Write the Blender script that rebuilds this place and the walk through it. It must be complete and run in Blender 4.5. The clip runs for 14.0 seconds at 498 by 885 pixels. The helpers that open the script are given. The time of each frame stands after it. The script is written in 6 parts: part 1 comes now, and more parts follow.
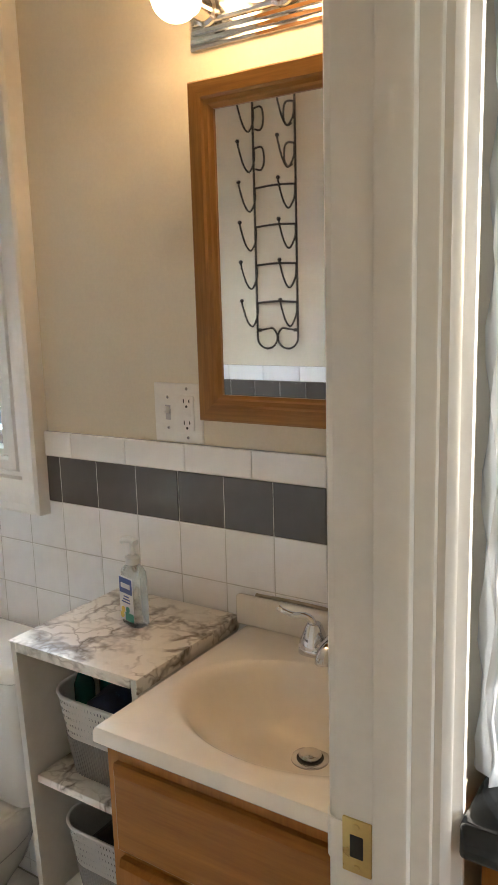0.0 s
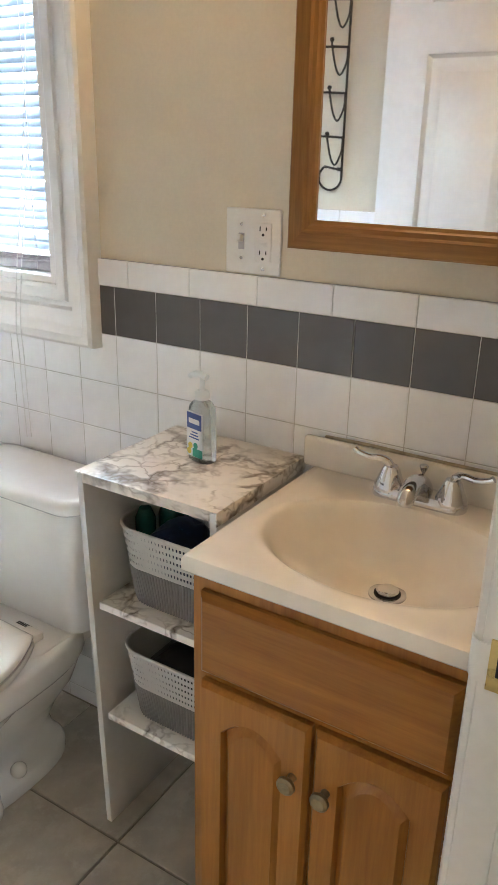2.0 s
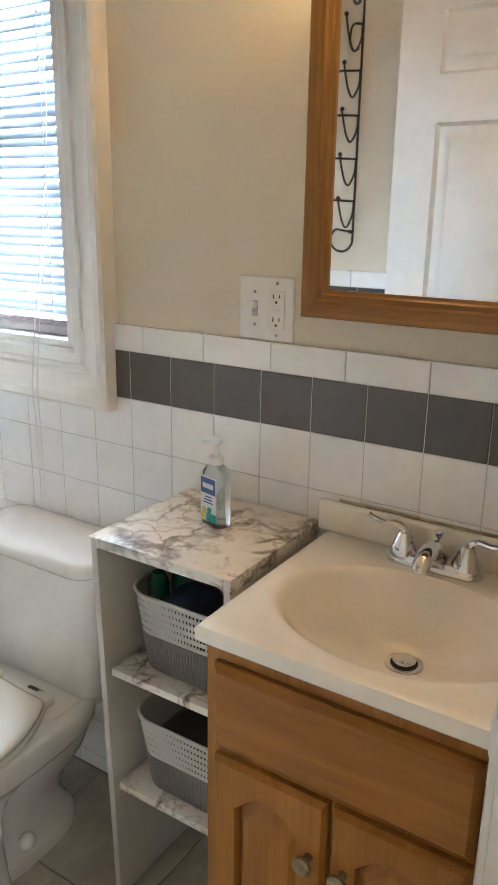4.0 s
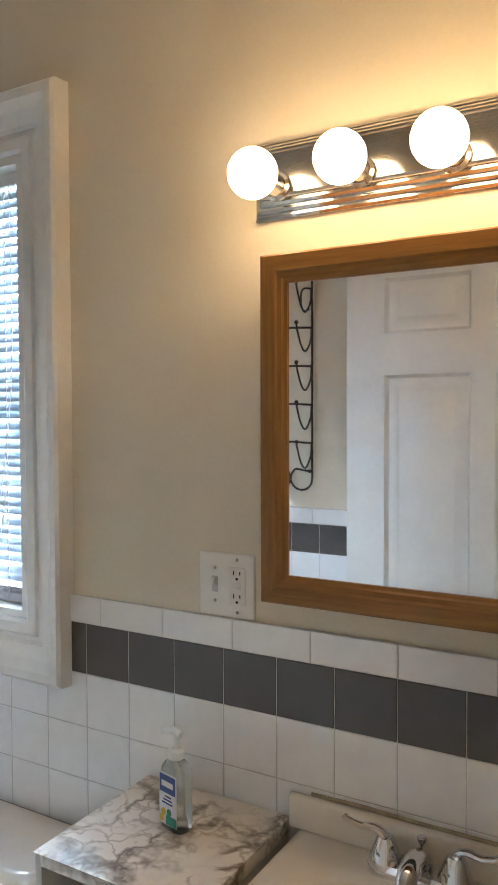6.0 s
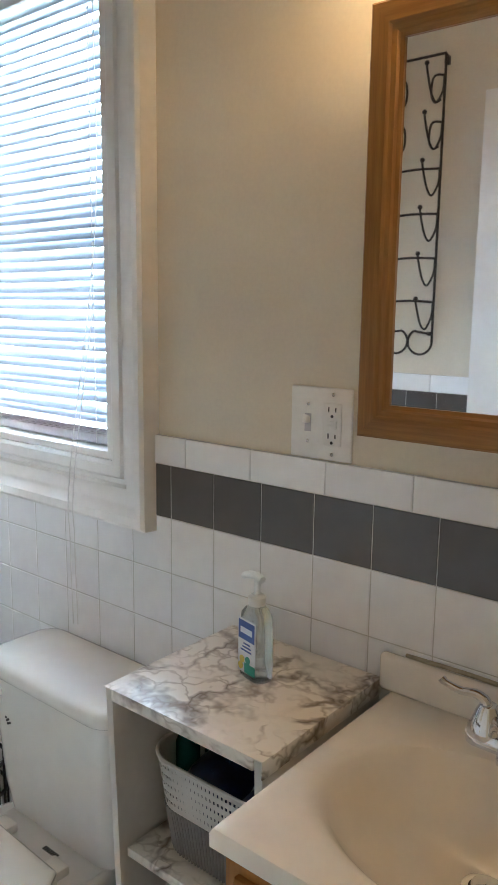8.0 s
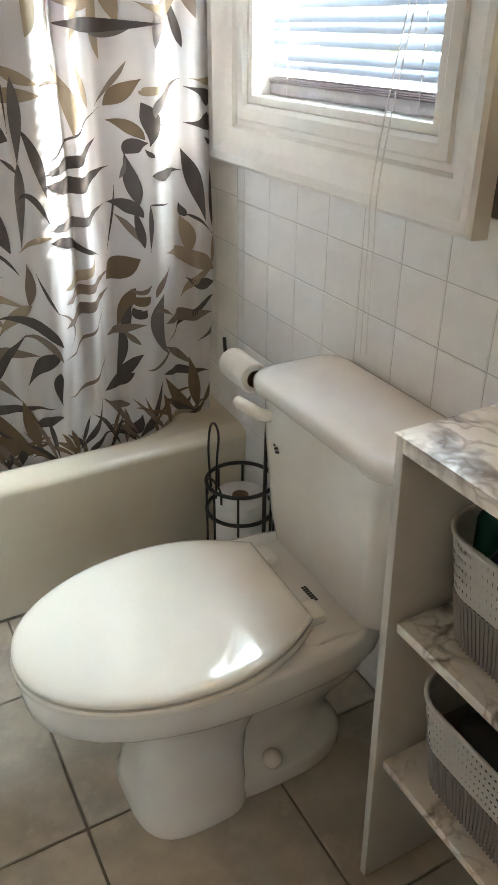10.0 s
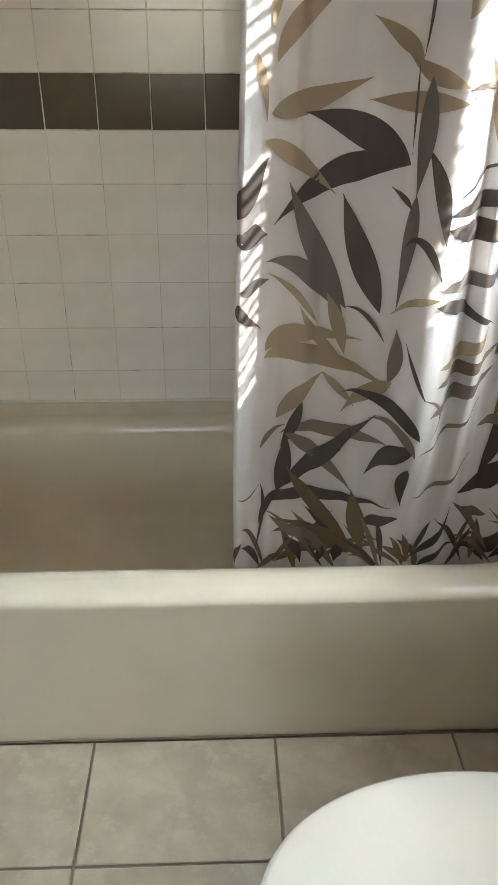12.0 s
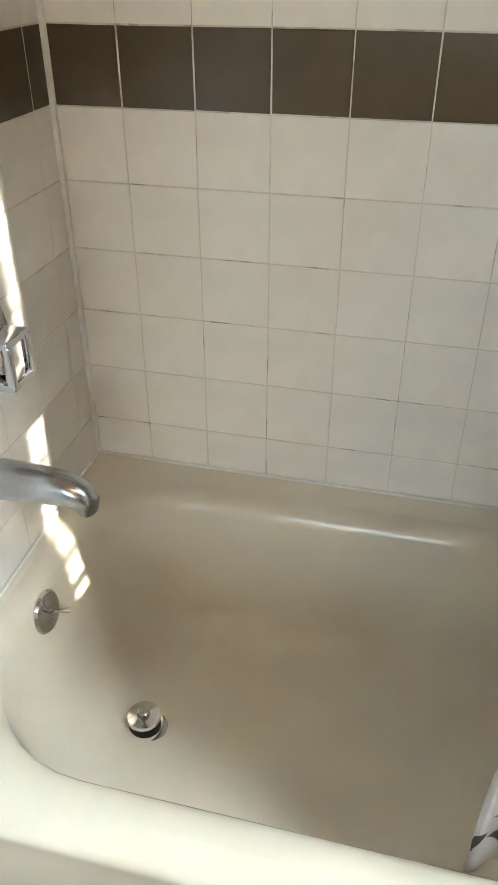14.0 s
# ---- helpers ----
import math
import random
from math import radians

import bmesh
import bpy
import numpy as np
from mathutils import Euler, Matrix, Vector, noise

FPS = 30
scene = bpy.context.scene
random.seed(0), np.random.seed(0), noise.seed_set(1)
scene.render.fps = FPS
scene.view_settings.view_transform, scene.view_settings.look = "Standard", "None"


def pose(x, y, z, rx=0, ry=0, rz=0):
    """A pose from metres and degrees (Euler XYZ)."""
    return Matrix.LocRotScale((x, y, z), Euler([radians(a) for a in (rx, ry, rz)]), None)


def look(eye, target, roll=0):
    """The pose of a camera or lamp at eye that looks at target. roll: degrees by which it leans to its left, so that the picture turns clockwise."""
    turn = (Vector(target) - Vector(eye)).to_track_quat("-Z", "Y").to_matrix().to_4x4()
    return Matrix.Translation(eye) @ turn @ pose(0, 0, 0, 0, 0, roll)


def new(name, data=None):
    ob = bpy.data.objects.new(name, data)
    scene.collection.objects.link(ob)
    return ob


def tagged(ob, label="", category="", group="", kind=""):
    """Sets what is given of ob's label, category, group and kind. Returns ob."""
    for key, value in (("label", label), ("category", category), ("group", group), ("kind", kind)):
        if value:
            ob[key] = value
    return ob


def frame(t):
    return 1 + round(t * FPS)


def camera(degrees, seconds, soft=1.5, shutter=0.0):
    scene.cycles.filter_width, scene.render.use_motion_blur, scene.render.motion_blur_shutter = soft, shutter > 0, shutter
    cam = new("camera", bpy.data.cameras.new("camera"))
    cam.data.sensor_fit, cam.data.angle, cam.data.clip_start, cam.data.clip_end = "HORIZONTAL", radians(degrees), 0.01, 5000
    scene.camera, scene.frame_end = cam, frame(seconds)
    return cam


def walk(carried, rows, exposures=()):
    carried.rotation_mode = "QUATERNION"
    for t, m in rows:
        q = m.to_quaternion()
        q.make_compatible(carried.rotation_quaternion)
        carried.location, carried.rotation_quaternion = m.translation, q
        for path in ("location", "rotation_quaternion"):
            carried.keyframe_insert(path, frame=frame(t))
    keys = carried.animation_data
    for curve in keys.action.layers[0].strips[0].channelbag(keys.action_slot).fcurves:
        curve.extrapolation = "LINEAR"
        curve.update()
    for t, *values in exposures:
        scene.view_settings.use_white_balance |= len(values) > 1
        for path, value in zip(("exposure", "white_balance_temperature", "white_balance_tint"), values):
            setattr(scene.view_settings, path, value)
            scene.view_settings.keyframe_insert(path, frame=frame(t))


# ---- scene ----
cam = camera(36.3, 14.0)
PATH = [
    (0, (-0.06, 0.099, 1.449), (-1.129, 1.752, 1.093), -1.6),
    (0.5, (-0.08, 0.157, 1.445), (-1.31, 1.697, 1.107), -1.1),
    (1, (-0.118, 0.128, 1.445), (-1.384, 1.637, 1.104), 0.3),
    (1.5, (-0.171, 0.075, 1.436), (-1.353, 1.629, 1.003), 0.8),
    (2, (-0.226, 0.045, 1.392), (-1.204, 1.64, 0.687), 1.3),
    (4.3, (-0.233, 0.051, 1.432), (-1.29, 1.669, 0.915), 0.7),
    (4.5, (-0.235, 0.067, 1.457), (-1.311, 1.694, 1.016), 0.6),
    (5, (-0.246, 0.083, 1.505), (-1.319, 1.746, 1.218), 0.8),
    (5.5, (-0.251, 0.085, 1.523), (-1.286, 1.79, 1.378), 0.5),
    (6, (-0.247, 0.098, 1.551), (-1.254, 1.825, 1.482), -0.2),
    (6.5, (-0.246, 0.125, 1.546), (-1.255, 1.851, 1.521), -0.7),
    (7, (-0.252, 0.165, 1.526), (-1.299, 1.867, 1.43), -0.7),
    (7.2, (-0.253, 0.182, 1.505), (-1.331, 1.861, 1.359), -0.5),
    (9.3, (-0.464, 0.421, 1.309), (-1.965, 1.496, 0.541), 1.1),
    (9.5, (-0.491, 0.443, 1.293), (-2.009, 1.431, 0.444), 0.7),
    (10, (-0.558, 0.441, 1.262), (-2.096, 1.281, 0.297), 0.4),
    (10.5, (-0.632, 0.419, 1.245), (-2.216, 1.121, 0.246), 0.2),
    (11, (-0.756, 0.435, 1.244), (-2.387, 0.949, 0.206), 0.7),
    (11.5, (-0.905, 0.47, 1.223), (-2.615, 0.756, 0.227), 0.3),
    (12, (-1.021, 0.505, 1.227), (-2.778, 0.577, 0.273), 0.4),
    (12.5, (-1.182, 0.503, 1.219), (-2.938, 0.474, 0.262), 0.9),
    (13, (-1.343, 0.466, 1.214), (-3.089, 0.398, 0.241), 1.8),
    (13.5, (-1.479, 0.421, 1.246), (-3.191, 0.26, 0.224), 1.4),
    (14, (-1.636, 0.39, 1.245), (-3.256, -0.016, 0.145), -0.1),
]
EXPOSURES = [(0.0, 2.8, 6900, 13), (0.5, 2.85, 6600, 12), (1.5, 2.83, 6500, 11), (2.0, 3.17, 6500, 11), (4.5, 2.92, 6450, 10), (6.5, 2.52, 6000, 10), (7.0, 2.55, 5950, 10), (9.3, 2.62, 6850, 11), (10.0, 2.56, 7150, 11), (11.0, 2.42, 7350, 12), (12.0, 2.35, 7300, 12), (13.0, 2.61, 7200, 12), (14.0, 2.96, 7050, 10)]
walk(cam, [(t, look(eye, target, roll)) for t, eye, target, roll in PATH], EXPOSURES)

# ---- light ----
SUN_WAY = Vector((0.65, 1.0, 0.63))
world = bpy.data.worlds.new("world")
scene.world = world
world.use_nodes = True
wn, wl = world.node_tree.nodes, world.node_tree.links
sky = wn.new("ShaderNodeTexSky")
sky.sky_type, sky.sun_disc = "NISHITA", False
sky.sun_elevation, sky.sun_rotation = math.atan2(0.63, 1.193), math.atan2(0.65, 1.0)
wl.new(sky.outputs[0], wn["Background"].inputs[0])
wn["Background"].inputs[1].default_value = 0.12


def lamp(name, kind, m, power, colour, **kw):
    data = bpy.data.lights.new(name, kind)
    data.energy, data.color = power, colour
    for k, v in kw.items():
        if k == "size":
            data.size = v
        elif k == "size_y":
            data.shape, data.size_y = "RECTANGLE", v
        elif k == "angle":
            data.angle = v
    ob = new(name, data)
    ob.matrix_world = m
    return ob


lamp("sun", "SUN", look(SUN_WAY * 8, (0, 0, 0)), 3.0, (1.0, 0.96, 0.89), angle=radians(0.6))
# sky light that enters by the bathroom window
lamp("window_skylight", "AREA", look((-1.76, 1.62, 1.62), (-1.76, 0.0, 1.3)), 19, (0.66, 0.86, 1.0), size=0.75, size_y=1.15)
lamp("high_skylight", "AREA", look((-1.62, 2.50, 2.56), (-1.76, 1.25, 1.60)), 18, (0.76, 0.89, 1.0), size=1.5, size_y=0.9)
# added fill lamp on the hall side, no such source is known
lamp("hall_fill_lamp", "AREA", look((2.62, 0.35, 1.50), (-1.0, 0.35, 1.0)), 1.9, (0.96, 0.98, 1.0), size=1.3, size_y=1.1)

# ---- materials ----
def noise_node(nt, scale, detail=4.0, rough=0.55, coord="Object"):
    tc = nt.nodes.new("ShaderNodeTexCoord")
    n = nt.nodes.new("ShaderNodeTexNoise")
    n.inputs["Scale"].default_value, n.inputs["Detail"].default_value, n.inputs["Roughness"].default_value = scale, detail, rough
    nt.links.new(tc.outputs[coord], n.inputs["Vector"])
    return n


def mixer(nt, fac, a, b, blend="MIX"):
    m = nt.nodes.new("ShaderNodeMix")
    m.data_type, m.blend_type = "RGBA", blend
    for sock, v in ((m.inputs["Factor"], fac), (m.inputs["A"], a), (m.inputs["B"], b)):
        if isinstance(v, (int, float)):
            sock.default_value = v
        elif isinstance(v, (tuple, list)):
            sock.default_value = (*v, 1) if len(v) == 3 else v
        else:
            nt.links.new(v, sock)
    return m.outputs["Result"]


def ramp(nt, value, stops):
    r = nt.nodes.new("ShaderNodeValToRGB")
    while len(r.color_ramp.elements) < len(stops):
        r.color_ramp.elements.new(0.5)
    for e, (p, c) in zip(r.color_ramp.elements, stops):
        e.position, e.color = p, (*c, 1)
    nt.links.new(value, r.inputs[0])
    return r.outputs[0]


def mat(name, colour, rough=0.5, metal=0.0, vary=0.06, scale=6.0, fine=80.0, bump=0.05, stain=None, stain_at=0.62, coat=0.0, spec=0.5, random_tint=0.0, rough_vary=0.1):
    """Painted, glazed, plastic or metal surface: two scales of unevenness, optional stains, fine relief."""
    m = bpy.data.materials.new(name)
    m.use_nodes = True
    nt = m.node_tree
    p = nt.nodes["Principled BSDF"]
    big, small = noise_node(nt, scale), noise_node(nt, fine, 3.0)
    dark = tuple(c * (1 - vary * 1.6) for c in colour)
    light = tuple(min(1.0, c * (1 + vary)) for c in colour)
    col = ramp(nt, big.outputs[0], [(0.3, dark), (0.7, light)])
    col = mixer(nt, 0.10, col, ramp(nt, small.outputs[0], [(0.35, tuple(c * 0.7 for c in colour)), (0.65, light)]))
    if stain:
        s = noise_node(nt, scale * 2.3, 8.0, 0.7)
        col = mixer(nt, ramp(nt, s.outputs[0], [(stain_at, (0, 0, 0)), (min(1, stain_at + 0.12), (0.8, 0.8, 0.8))]), col, stain)
    if random_tint:
        oi = nt.nodes.new("ShaderNodeObjectInfo")
        col = mixer(nt, 1.0, col, ramp(nt, oi.outputs["Random"], [(0.0, (1 - random_tint,) * 3), (1.0, (1.0, 1.0, 1.0))]), "MULTIPLY")
    nt.links.new(col, p.inputs["Base Color"])
    rr = nt.nodes.new("ShaderNodeMapRange")
    rr.inputs["To Min"].default_value, rr.inputs["To Max"].default_value = max(0.02, rough * (1 - rough_vary)), min(1.0, rough * (1 + rough_vary))
    nt.links.new(big.outputs[0], rr.inputs["Value"])
    nt.links.new(rr.outputs[0], p.inputs["Roughness"])
    p.inputs["Metallic"].default_value = metal
    p.inputs["Coat Weight"].default_value = coat
    p.inputs["Coat Roughness"].default_value = 0.08
    p.inputs["Specular IOR Level"].default_value = spec
    if bump:
        b = nt.nodes.new("ShaderNodeBump")
        b.inputs["Strength"].default_value, b.inputs["Distance"].default_value = bump, 0.002
        nt.links.new(small.outputs[0], b.inputs["Height"])
        nt.links.new(b.outputs[0], p.inputs["Normal"])
    return m


def wood(name, light, dark, axis, rough=0.38):
    """Oak with grain along one axis."""
    m = bpy.data.materials.new(name)
    m.use_nodes = True
    nt = m.node_tree
    p = nt.nodes["Principled BSDF"]
    tc = nt.nodes.new("ShaderNodeTexCoord")
    mp = nt.nodes.new("ShaderNodeMapping")
    mp.inputs["Scale"].default_value = [5.0 if i == axis else 95.0 for i in range(3)]
    nt.links.new(tc.outputs["Object"], mp.inputs["Vector"])
    g = nt.nodes.new("ShaderNodeTexNoise")
    g.inputs["Scale"].default_value, g.inputs["Detail"].default_value, g.inputs["Roughness"].default_value = 1.6, 7.0, 0.62
    nt.links.new(mp.outputs[0], g.inputs["Vector"])
    w = nt.nodes.new("ShaderNodeMapping")
    w.inputs["Scale"].default_value = [0.55 if i == axis else 7.0 for i in range(3)]
    nt.links.new(tc.outputs["Object"], w.inputs["Vector"])
    rings = nt.nodes.new("ShaderNodeTexNoise")
    rings.inputs["Scale"].default_value, rings.inputs["Detail"].default_value, rings.inputs["Distortion"].default_value = 2.2, 2.0, 0.8
    nt.links.new(w.outputs[0], rings.inputs["Vector"])
    col = ramp(nt, g.outputs[0], [(0.34, dark), (0.5, tuple((a + b) / 2 for a, b in zip(light, dark))), (0.66, light)])
    col = mixer(nt, 0.45, col, ramp(nt, rings.outputs[0], [(0.35, tuple(c * 0.85 for c in dark)), (0.62, light)]))
    nt.links.new(col, p.inputs["Base Color"])
    p.inputs["Roughness"].default_value = rough
    p.inputs["Coat Weight"].default_value, p.inputs["Specular IOR Level"].default_value = 0.05, 0.35
    b = nt.nodes.new("ShaderNodeBump")
    b.inputs["Strength"].default_value, b.inputs["Distance"].default_value = 0.12, 0.001
    nt.links.new(g.outputs[0], b.inputs["Height"])
    nt.links.new(b.outputs[0], p.inputs["Normal"])
    return m


def marble(name):
    """White laminate with brown-grey veins."""
    m = bpy.data.materials.new(name)
    m.use_nodes = True
    nt = m.node_tree
    p = nt.nodes["Principled BSDF"]
    warp = noise_node(nt, 6.0, 4.0, 0.6)
    tc = nt.nodes.new("ShaderNodeTexCoord")
    add = nt.nodes.new("ShaderNodeVectorMath")
    add.operation = "MULTIPLY_ADD"
    nt.links.new(warp.outputs["Color"], add.inputs[0])
    add.inputs[1].default_value = (0.22, 0.22, 0.22)
    nt.links.new(tc.outputs["Object"], add.inputs[2])

    def veins(scale, stretch, width):
        mp = nt.nodes.new("ShaderNodeMapping")
        mp.inputs["Rotation"].default_value = (0, 0, radians(35))
        mp.inputs["Scale"].default_value = stretch
        nt.links.new(add.outputs[0], mp.inputs["Vector"])
        v = nt.nodes.new("ShaderNodeTexVoronoi")
        v.feature = "DISTANCE_TO_EDGE"
        v.inputs["Scale"].default_value = scale
        nt.links.new(mp.outputs[0], v.inputs["Vector"])
        return ramp(nt, v.outputs["Distance"], [(0.0, (1, 1, 1)), (width, (0.50, 0.50, 0.50)), (width * 2.0, (0, 0, 0))])

    where = ramp(nt, noise_node(nt, 11.0, 3.0).outputs[0], [(0.40, (0.08, 0.08, 0.08)), (0.56, (1, 1, 1))])
    col = mixer(nt, noise_node(nt, 9.0).outputs[0], (0.88, 0.85, 0.80), (0.82, 0.77, 0.70))
    a = mixer(nt, 1.0, veins(10.0, (1.0, 0.55, 1.0), 0.050), where, "MULTIPLY")
    b = mixer(nt, 1.0, veins(21.0, (0.7, 1.0, 1.0), 0.045), where, "MULTIPLY")
    col = mixer(nt, a, col, (0.165, 0.130, 0.100))
    col = mixer(nt, mixer(nt, 0.65, (0, 0, 0), b), col, (0.30, 0.235, 0.18))
    nt.links.new(col, p.inputs["Base Color"])
    p.inputs["Roughness"].default_value = 0.28
    return m


def floor_tile_mat(name):
    m = mat(name, (0.46, 0.40, 0.32), rough=0.42, vary=0.13, scale=9.0, fine=60.0, bump=0.12, stain=(0.51, 0.46, 0.38), stain_at=0.5, random_tint=0.10, rough_vary=0.25)
    return m


def glass(name, colour=(1, 1, 1), rough=0.0, ior=1.45, clear=1.0):
    m = bpy.data.materials.new(name)
    m.use_nodes = True
    p = m.node_tree.nodes["Principled BSDF"]
    p.inputs["Base Color"].default_value = (*colour, 1)
    p.inputs["Roughness"].default_value, p.inputs["Transmission Weight"].default_value, p.inputs["IOR"].default_value = rough, clear, ior
    return m


def glow(name, colour, strength):
    m = bpy.data.materials.new(name)
    m.use_nodes = True
    p = m.node_tree.nodes["Principled BSDF"]
    p.inputs["Base Color"].default_value = (0.9, 0.9, 0.9, 1)
    p.inputs["Emission Color"].default_value, p.inputs["Emission Strength"].default_value = (*colour, 1), strength
    return m


def cloth(name, colour, through_part=0.35, rough=0.6):
    """Thin fabric or slat plastic that lets some light through."""
    m = mat(name, colour, rough=rough, vary=0.03, scale=14.0, fine=500.0, bump=0.06)
    nt = m.node_tree
    tr = nt.nodes.new("ShaderNodeBsdfTranslucent")
    tr.inputs["Color"].default_value = (*colour, 1)
    ms = nt.nodes.new("ShaderNodeMixShader")
    ms.inputs[0].default_value = through_part
    nt.links.new(nt.nodes["Principled BSDF"].outputs[0], ms.inputs[1])
    nt.links.new(tr.outputs[0], ms.inputs[2])
    nt.links.new(ms.outputs[0], nt.nodes["Material Output"].inputs["Surface"])
    return m


M_PAINT = mat("cream_wall_paint", (0.68, 0.61, 0.48), rough=0.55, vary=0.03, scale=2.5, fine=160, bump=0.10)
M_CEIL = mat("ceiling_paint", (0.84, 0.82, 0.78), rough=0.8, vary=0.03, scale=2.0, fine=120, bump=0.2)
M_TRIM = mat("white_gloss_trim_paint", (0.76, 0.75, 0.72), rough=0.30, vary=0.03, scale=4.0, fine=60, bump=0.08)
M_TILE = mat("white_glazed_tile", (0.86, 0.86, 0.86), rough=0.08, vary=0.02, scale=7.0, fine=25, bump=0.05, random_tint=0.04)
M_TUBTILE = mat("painted_white_tub_tile", (0.87, 0.845, 0.80), rough=0.13, vary=0.03, scale=6.0, fine=14, bump=0.10, random_tint=0.03)
M_BAND = mat("grey_glazed_band_tile", (0.105, 0.095, 0.088), rough=0.16, vary=0.05, scale=9.0, fine=30, bump=0.05, random_tint=0.12)
M_BROWN = mat("brown_grey_band_tile", (0.110, 0.084, 0.058), rough=0.16, vary=0.06, scale=9.0, fine=30, bump=0.06, random_tint=0.12)
M_GROUT = mat("wall_grout", (0.54, 0.52, 0.48), rough=0.8, vary=0.12, scale=14, fine=200, bump=0.3, stain=(0.30, 0.24, 0.17), stain_at=0.66)
M_TUBGROUT = mat("painted_over_grout", (0.68, 0.63, 0.56), rough=0.5, vary=0.08, scale=5, fine=200, bump=0.2, stain=(0.08, 0.055, 0.035), stain_at=0.53)
M_FGROUT = mat("floor_grout", (0.23, 0.20, 0.165), rough=0.9, vary=0.2, scale=14, fine=200, bump=0.3)
M_FLOOR = floor_tile_mat("beige_stone_look_floor_tile")
M_TUB = mat("ivory_tub_enamel", (0.72, 0.67, 0.555), rough=0.16, vary=0.03, scale=3.0, fine=8, bump=0.03, coat=0.25)
M_CHINA = mat("toilet_china", (0.78, 0.755, 0.71), rough=0.08, vary=0.015, scale=3.0, fine=20, bump=0.02, coat=0.4)
M_SEAT = mat("toilet_seat_plastic", (0.83, 0.79, 0.71), rough=0.04, vary=0.015, scale=4.0, fine=6, bump=0.008, coat=1.0)
M_CTOP = mat("cultured_marble_ivory", (0.87, 0.81, 0.72), rough=0.22, vary=0.03, scale=4.0, fine=30, bump=0.02, coat=0.2)
M_OAKV = wood("honey_oak_upright", (0.43, 0.185, 0.034), (0.29, 0.112, 0.019), 2)
M_OAKH = wood("honey_oak_across", (0.43, 0.185, 0.034), (0.29, 0.112, 0.019), 0)
M_FRAMEV = wood("mirror_oak_upright", (0.36, 0.175, 0.044), (0.20, 0.088, 0.019), 2)
M_FRAMEH = wood("mirror_oak_across", (0.36, 0.175, 0.044), (0.20, 0.088, 0.019), 0)
M_MARBLE = marble("veined_marble_laminate")
M_MELAMINE = mat("white_melamine", (0.66, 0.64, 0.60), rough=0.35, vary=0.03, scale=5, fine=60, bump=0.03)
M_CHROME = mat("chrome", (0.72, 0.72, 0.74), rough=0.08, metal=1.0, vary=0.03, scale=12, fine=90, bump=0.02, rough_vary=0.4)
M_OLDCHROME = mat("pitted_chrome", (0.62, 0.60, 0.57), rough=0.14, metal=1.0, vary=0.10, scale=14, fine=160, bump=0.06, stain=(0.20, 0.12, 0.06), stain_at=0.70)
M_PEWTER = mat("antique_brass", (0.34, 0.29, 0.19), rough=0.35, metal=1.0, vary=0.2, scale=60, fine=200, bump=0.05)
M_DULL = mat("dull_chrome", (0.42, 0.43, 0.46), rough=0.20, metal=1.0, vary=0.08, scale=20, fine=120, bump=0.03)
M_BRASS = mat("brass", (0.62, 0.45, 0.18), rough=0.28, metal=1.0, vary=0.08, scale=30, fine=200, bump=0.05)
M_IRON = mat("black_wire", (0.010, 0.008, 0.007), rough=0.45, vary=0.1, scale=30, fine=200, bump=0.05)
M_BRONZE = mat("dark_bronze_wire", (0.035, 0.026, 0.020), rough=0.4, metal=0.3, vary=0.1, scale=30, fine=200, bump=0.05)
M_BASKETW = mat("white_basket_plastic", (0.62, 0.60, 0.57), rough=0.4, vary=0.03, scale=20, fine=200, bump=0.05)
M_BASKETG = mat("grey_basket_plastic", (0.26, 0.25, 0.245), rough=0.45, vary=0.05, scale=20, fine=200, bump=0.05)
M_PLATE = mat("white_switch_plastic", (0.78, 0.76, 0.72), rough=0.3, vary=0.02, scale=20, fine=100, bump=0.02)
M_DARK = mat("dark_recess", (0.012, 0.011, 0.010), rough=0.7, vary=0.1, scale=20, fine=100, bump=0.0)
M_PAPER = mat("toilet_paper", (0.80, 0.79, 0.77), rough=0.95, vary=0.03, scale=40, fine=300, bump=0.25)
M_CARD = mat("cardboard_core", (0.20, 0.13, 0.08), rough=0.9, vary=0.1, scale=40, fine=200, bump=0.1)
M_MIRROR = mat("silvered_mirror", (0.92, 0.92, 0.92), rough=0.015, metal=1.0, vary=0.0, scale=3, fine=20, bump=0.0, rough_vary=0.0)
M_GLASS = glass("window_glass")
M_BULB = glow("lit_globe_bulb", (1.0, 0.66, 0.34), 3.8)
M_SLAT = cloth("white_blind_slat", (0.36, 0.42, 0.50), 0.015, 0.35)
M_RAIL = mat("grey_lilac_blind_rail", (0.44, 0.42, 0.44), rough=0.4, vary=0.08, scale=30, fine=120, bump=0.05)
M_CORD = mat("blind_cord", (0.66, 0.65, 0.63), rough=0.8, vary=0.05)
M_CURTAIN = cloth("white_polyester_curtain", (0.82, 0.81, 0.82), 0.50, 0.5)
M_LEAF_DARK = cloth("charcoal_leaf_print", (0.090, 0.078, 0.074), 0.35, 0.5)
M_LEAF_GREY = cloth("grey_leaf_print", (0.19, 0.17, 0.165), 0.38, 0.5)
M_LEAF_TAUPE = cloth("taupe_leaf_print", (0.25, 0.20, 0.165), 0.38, 0.5)
M_LEAF_TAN = cloth("tan_leaf_print", (0.40, 0.325, 0.235), 0.38, 0.5)
M_LEAF_BROWN = cloth("brown_leaf_print", (0.20, 0.14, 0.085), 0.35, 0.5)
M_SATIN = cloth("pale_blue_satin", (0.66, 0.70, 0.74), 0.3, 0.22)
